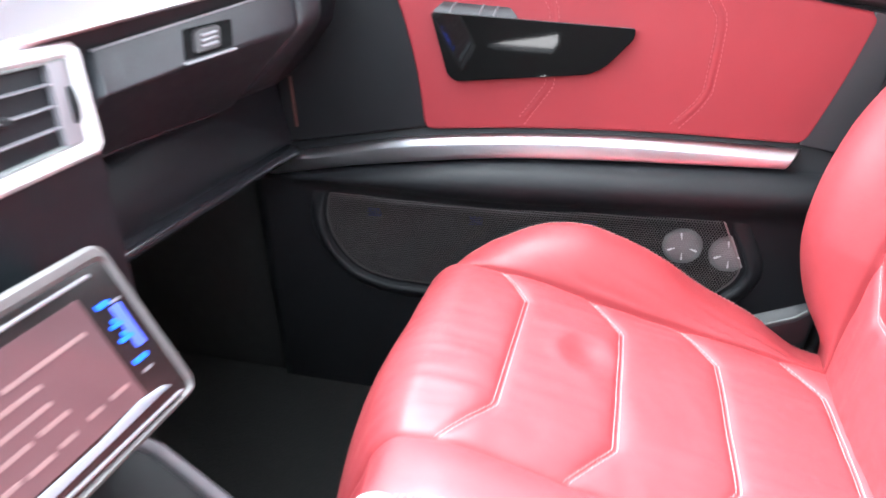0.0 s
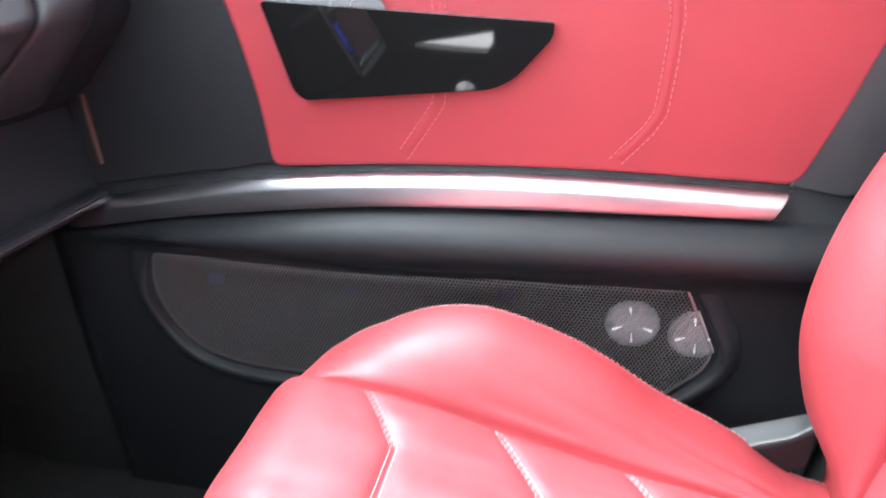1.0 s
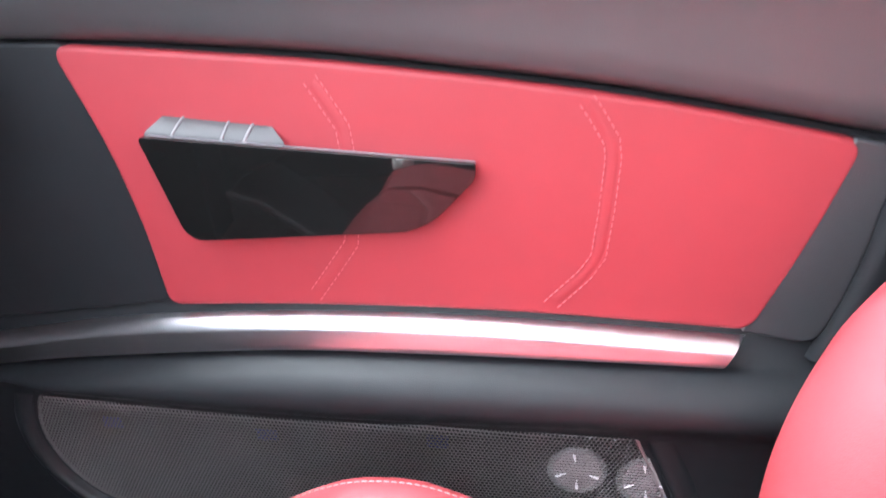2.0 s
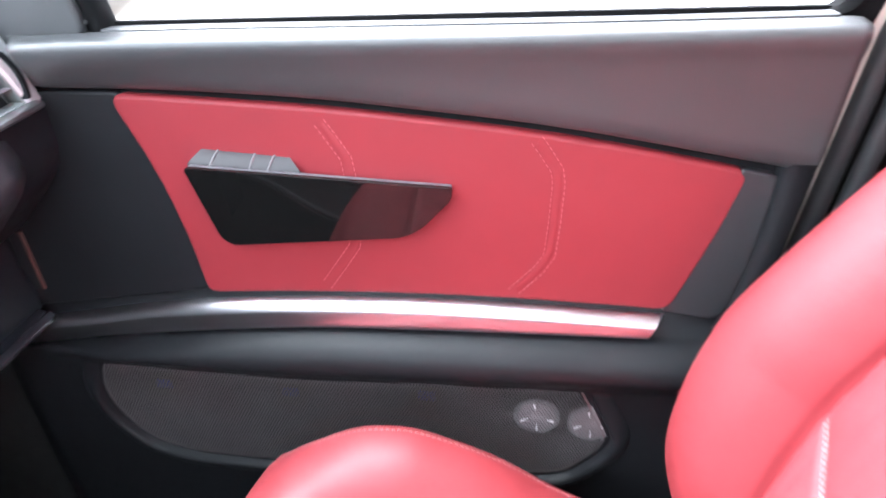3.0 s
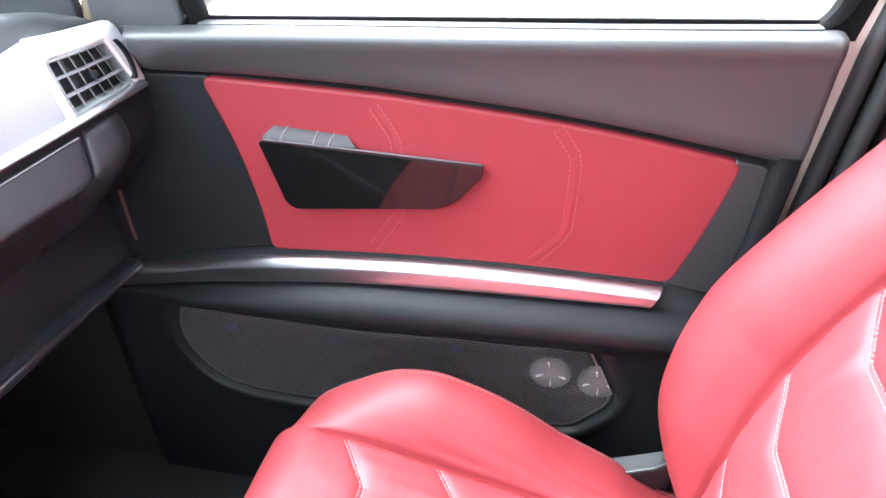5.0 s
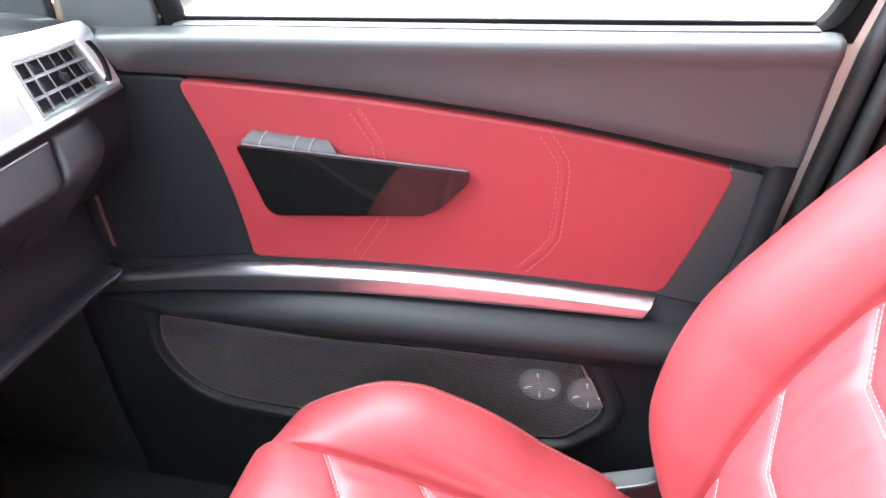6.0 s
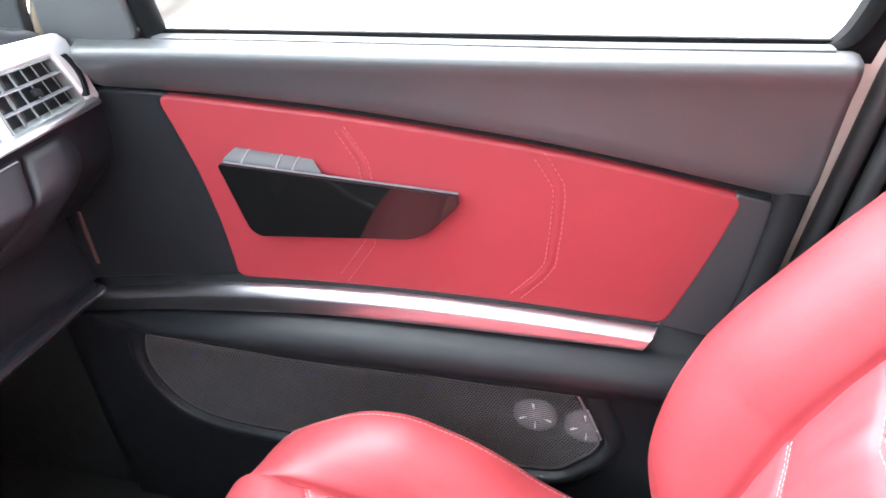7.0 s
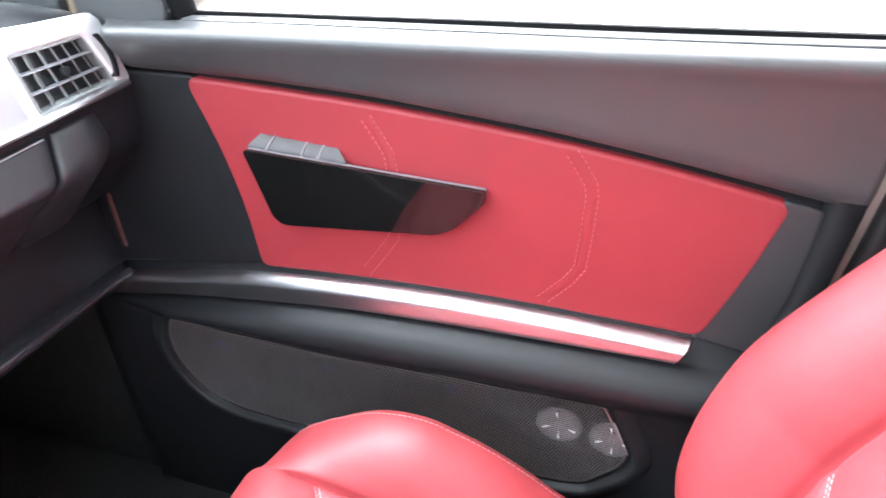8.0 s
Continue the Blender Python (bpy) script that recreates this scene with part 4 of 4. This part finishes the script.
class Ribbon:
    """A smooth path in the x-z plane with its normals, by arc length."""

    def __init__(self, pts, n=240):
        p = np.array(pts, float)
        t = np.concatenate([[0], np.cumsum(np.hypot(*np.diff(p, axis=0).T))])
        fx, fz = smooth_table(list(zip(t, p[:, 0]))), smooth_table(list(zip(t, p[:, 1])))
        self.length = float(t[-1])
        self.s = np.linspace(0, self.length, n)
        self.x, self.z = np.array([fx(a) for a in self.s]), np.array([fz(a) for a in self.s])
        dx, dz = np.gradient(self.x, self.s), np.gradient(self.z, self.s)
        L = np.hypot(dx, dz)
        self.nx, self.nz = -dz / L, dx / L

    def at(self, s, y, h):
        f = lambda a: float(np.interp(s, self.s, a))
        return Vector((f(self.x) + h * f(self.nx), y, f(self.z) + h * f(self.nz)))

    def where_x(self, x):
        return float(self.s[int(np.argmin(np.abs(self.x - x)))])

    def where_z(self, z):
        return float(self.s[int(np.argmin(np.abs(self.z - z)))])


WING = [(-0.008, 0.0, -0.016), (0.0, 0.0, -0.004), (0.003, 0.10, 0.002), (0.010, 0.33, 0.002), (0.021, 0.60, 0.002), (0.036, 0.82, 0.002), (0.054, 0.95, 0.001), (0.070, 1.0, 0.0), (0.080, 1.0, -0.003), (0.090, 1.0, -0.012), (0.097, 1.0, -0.028), (0.101, 1.0, -0.055), (0.102, 1.0, -0.09), (0.100, 1.0, -0.14)]
wing_t = np.linspace(0, 1, len(WING))
wing_dy = smooth_table(list(zip(wing_t, [w[0] for w in WING])))
wing_b = smooth_table(list(zip(wing_t, [w[1] for w in WING])))
wing_a = smooth_table(list(zip(wing_t, [w[2] for w in WING])))


def chevron(s0, kink, y):
    """Position along the ribbon of a chevron line at width y."""
    d = abs(y - MID)
    return s0 + kink * (1 - min(1.0, max(0.0, (d - 0.105) / 0.067)))


def upholstery(ribbon, bulge, inner_bulge, lines, kink, fullness, widen=lambda s: 1.0, setback=0.0, dent=None, folds=(), spread=1.0, front=lambda s: 0.0, taper=lambda s: 0.0):
    def back_off(s, y):
        return setback * max(0.0, (MID + 0.03 - y) / 0.2) ** 2 * ease((s - 0.46) / 0.16) if setback else 0.0

    def wide(s, y):
        return MID + (y - MID) * widen(s)

    def panel_h(s, y):
        d = abs(y - MID) / HALF
        f = front(s) if y > MID else 0.0
        h = fullness * (1 - d ** 4 * (1 - f)) - 0.006 * (1 - f) * math.exp(-((1 - d) * HALF / 0.0038) ** 2)
        near = min(abs(s - chevron(s0, kink, y)) for s0 in lines)
        h += 0.0070 * (1 - d ** 8 * (1 - f)) * (1 - math.exp(-near / 0.013)) - 0.0018 * math.exp(-(near / 0.0045) ** 2) - back_off(s, y)
        h += 0.0022 * noise.noise((s * 14, y * 16, 3.1)) + 0.0008 * noise.noise((s * 45, y * 30, 7.7))
        h += 0.0038 * min(1.0, near / 0.02) * max(0.0, 0.35 + noise.noise((s * 5, y * 6, 9.3))) * noise.noise((s * 11 + y * 16, y * 62, 5.5))
        if dent:
            u, v = s - dent[0], y - dent[1]
            r = math.hypot(u, v)
            h += 0.0020 * math.exp(-((r - 0.040) / 0.012) ** 2) - 0.0082 * math.exp(-(r / 0.023) ** 2)
        return h

    def fold(s, t):
        return sum(0.0024 * math.exp(-((t - t0 - slope * (s - s0)) / 0.026) ** 2) * math.exp(-((s - s0) / span) ** 4) for s0, t0, slope, span in folds)

    def wing_point(side, s, t, lift=0.0):
        seam, swell = (SEAM_OUT, bulge) if side > 0 else (SEAM_IN, inner_bulge)
        f, k = (front(s), taper(s)) if side > 0 else (0.0, 0.0)
        h = wing_b(t) * swell(s) + wing_a(t) * (1 - 0.9 * f) - back_off(s, seam) + 0.0015 * noise.noise((s * 9, t * 5, 2.0 + side)) - fold(s, t)
        h += (f * panel_h(s, SEAM_OUT) * (1 - t) ** 2 if f > 0 else 0.0) - 0.036 * k * t ** 1.5
        return ribbon.at(s, wide(s, seam) + side * wing_dy(t) * ((spread if side > 0 else 1.0) - 0.13 * k), h + lift)

    yv = np.linspace(SEAM_IN, SEAM_OUT, 90)
    centre = loft([[ribbon.at(s, wide(s, y), panel_h(s, y)) for y in yv] for s in ribbon.s], ring=False)
    wings = [loft([[wing_point(side, s, t) for t in np.linspace(0, 1, 110)] for s in ribbon.s], ring=False) for side in (1, -1)]
    edges = [[wing_point(side, s, 0.585, 0.0006) for s in ribbon.s] for side in (1, -1)]
    threads = []
    for s0 in lines:
        for off in (-0.0027, 0.0027):
            line = []
            for y in np.linspace(SEAM_IN + 0.006, SEAM_OUT - 0.006, 80):
                s = chevron(s0, kink, y) + off
                line.append(ribbon.at(s, wide(s, y), panel_h(s, y) + 0.0005))
            threads.append(line)
    return centre, wings, threads, edges


cushion_path = Ribbon([(0.40, 0.272), (0.282, 0.301), (0.16, 0.327), (0.042, 0.357), (-0.076, 0.386), (-0.118, 0.389), (-0.152, 0.370), (-0.184, 0.322), (-0.213, 0.245), (-0.231, 0.16), (-0.235, 0.09)])
cushion_path.nx, cushion_path.nz = -cushion_path.nx, -cushion_path.nz
rise = smooth_table([(-0.30, -0.02), (-0.20, -0.009), (-0.16, 0.000), (-0.12, 0.0035), (-0.08, 0.0234), (-0.03, 0.0532), (0.01, 0.0673), (0.06, 0.0660), (0.13, 0.0523), (0.19, 0.0305), (0.265, 0.0080), (0.345, -0.020), (0.42, -0.010)])
inner_rise = smooth_table([(-0.30, -0.030), (-0.20, -0.022), (-0.17, -0.014), (-0.14, -0.006), (-0.10, 0.004), (-0.05, 0.014), (0.02, 0.022), (0.12, 0.024), (0.25, 0.010), (0.345, 0.0), (0.42, -0.01)])


def inner_cushion_bulge(s):
    return inner_rise(float(np.interp(s, cushion_path.s, cushion_path.x)))


def cushion_bulge(s):
    x = float(np.interp(s, cushion_path.s, cushion_path.x))
    return rise(x)


cl = [cushion_path.where_x(x) for x in (-0.076, 0.042, 0.160, 0.282)]
centre, wings, threads, rim = upholstery(cushion_path, cushion_bulge, inner_cushion_bulge, cl, -0.046, 0.003, setback=0.030, dent=(cushion_path.where_x(0.049), 0.645), spread=1.11, front=lambda s: ease((s - 0.505) / 0.06), taper=lambda s: ease((s - 0.4415) / 0.18), folds=[(0.10, 0.20, 0.4, 0.07), (0.14, 0.33, 0.3, 0.09), (0.06, 0.30, -0.4, 0.05), (0.25, 0.27, 0.3, 0.10), (0.34, 0.20, 0.2, 0.05)])
cushion = part("cushion", centre, RED, seat, "red leather cushion with chevron quilting")
for w in wings:
    part("cushion_bolster", w, RED, seat, "red leather side bolster")
for k in range(0, len(threads), 2):
    tagged(part("stitching", stitches(threads[k:k + 2], 0.0040, 0.0020, 0.0006, (-0.2, 0, 1)), THREAD, cushion, "pale double stitching", smooth=False), kind="stuff")
for line in rim:
    tagged(part("edge_stitching", stitches([line], 0.0045, 0.0022, 0.0006, (0, 0.3, 1)), THREAD, seat, "pale stitching along the bolster edge", smooth=False), kind="stuff")

back_path = Ribbon([(0.342, 0.255), (0.347, 0.30), (0.355, 0.36), (0.372, 0.453), (0.412, 0.572), (0.467, 0.684), (0.525, 0.80), (0.585, 0.92), (0.625, 0.98), (0.67, 1.01), (0.72, 0.99)])
prise = smooth_table([(0.25, -0.0208), (0.277, -0.0164), (0.353, 0.0305), (0.425, 0.0590), (0.48, 0.0690), (0.557, 0.0705), (0.633, 0.0625), (0.697, 0.0530), (0.755, 0.0425), (0.791, 0.0360), (0.88, 0.012), (1.0, -0.008), (1.05, -0.01)])


def back_bulge(s):
    return prise(float(np.interp(s, back_path.s, back_path.z)))


bl = [back_path.where_z(z) for z in (0.456, 0.567, 0.680, 0.787, 0.89)]
centre, wings, threads, _ = upholstery(back_path, back_bulge, back_bulge, bl, -0.049, 0.001, lambda s: 1.0 + 0.10 * min(1.0, max(0.0, (float(np.interp(s, back_path.s, back_path.z)) - 0.44) / 0.12)), spread=1.245)
backrest = part("backrest", centre, RED, seat, "red leather backrest with chevron quilting")
for w in wings:
    part("back_bolster", w, RED, seat, "red leather side bolster")
for k in range(0, len(threads), 2):
    tagged(part("stitching", stitches(threads[k:k + 2], 0.0038, 0.0016, 0.0005, (-0.9, 0, 0.4)), THREAD, backrest, "pale double stitching", smooth=False), kind="stuff")
part("seat_base", box((-0.18, 0.40, 0.04), (0.42, 0.86, 0.23), 0.02), BLACK, seat, "black seat base")
part("back_shell", loft([[(x, 0.38, z), (x, 0.87, z), (x + 0.07, 0.86, z - 0.02), (x + 0.07, 0.39, z - 0.02)] for x, z in ((0.40, 0.28), (0.43, 0.45), (0.50, 0.65), (0.60, 0.85), (0.68, 0.98))]), BLACK, seat, "black seat back shell")
for y in (0.46, 0.83):
    part("seat_rail", box((-0.24, y - 0.02, -0.012), (0.44, y + 0.02, 0.042), 0.004), STEEL, seat, "grey steel seat rail")

# plastic cover of the recliner between cushion and backrest
hsecs, hrim = [], []
for x in np.linspace(0.215, 0.338, 14):
    zt, zr = 0.318 + 0.43 * (x - 0.30), 0.3095 + 0.45 * (x - 0.30) + 0.008 * ease((x - 0.318) / 0.02)
    hsecs.append([(x, y, z) for y, z in ((0.887, zt - 0.05), (0.887, zt - 0.002), (0.8855, zt), (0.880, zt - 0.0015), (0.872, zr), (0.8665, zr - 0.0005), (0.8640, zr - 0.003), (0.8645, zr - 0.008), (0.868, zr - 0.05))])
    hrim.append((x, 0.8655, zr))
cover = part("hinge_cover", loft(hsecs), BLACK, seat, "black plastic recliner cover", crisp=60)
# the cover's bright edge highlight, put in as a rod of lighter plastic
part("rim_highlight", rod(hrim, 0.0018, 8), SOFT, cover, "lighter rod painted as the rim highlight")

# ---- small things beside the seat ----
lever = thing("gear_lever", "short gear lever with a pale rounded knob on the console", "gear lever")
part("shaft", rod([(-0.110, 0.325, 0.195), (-0.097, 0.336, 0.365)], 0.007, 10), STEEL, lever)
part("knob", spin([(0.004, -0.03), (0.013, -0.026), (0.019, -0.012), (0.021, 0.002), (0.018, 0.014), (0.010, 0.020), (0.0, 0.022)], (-0.095, 0.338, 0.386), (0.05, 0.1, 1), 24), WHITE, lever, "pale glossy knob")
part("boot", spin([(0.045, 0.0), (0.040, 0.012), (0.024, 0.03), (0.010, 0.045)], (-0.110, 0.325, 0.198), (0.05, 0.1, 1), 16), RUBBER, lever, "black rubber boot")
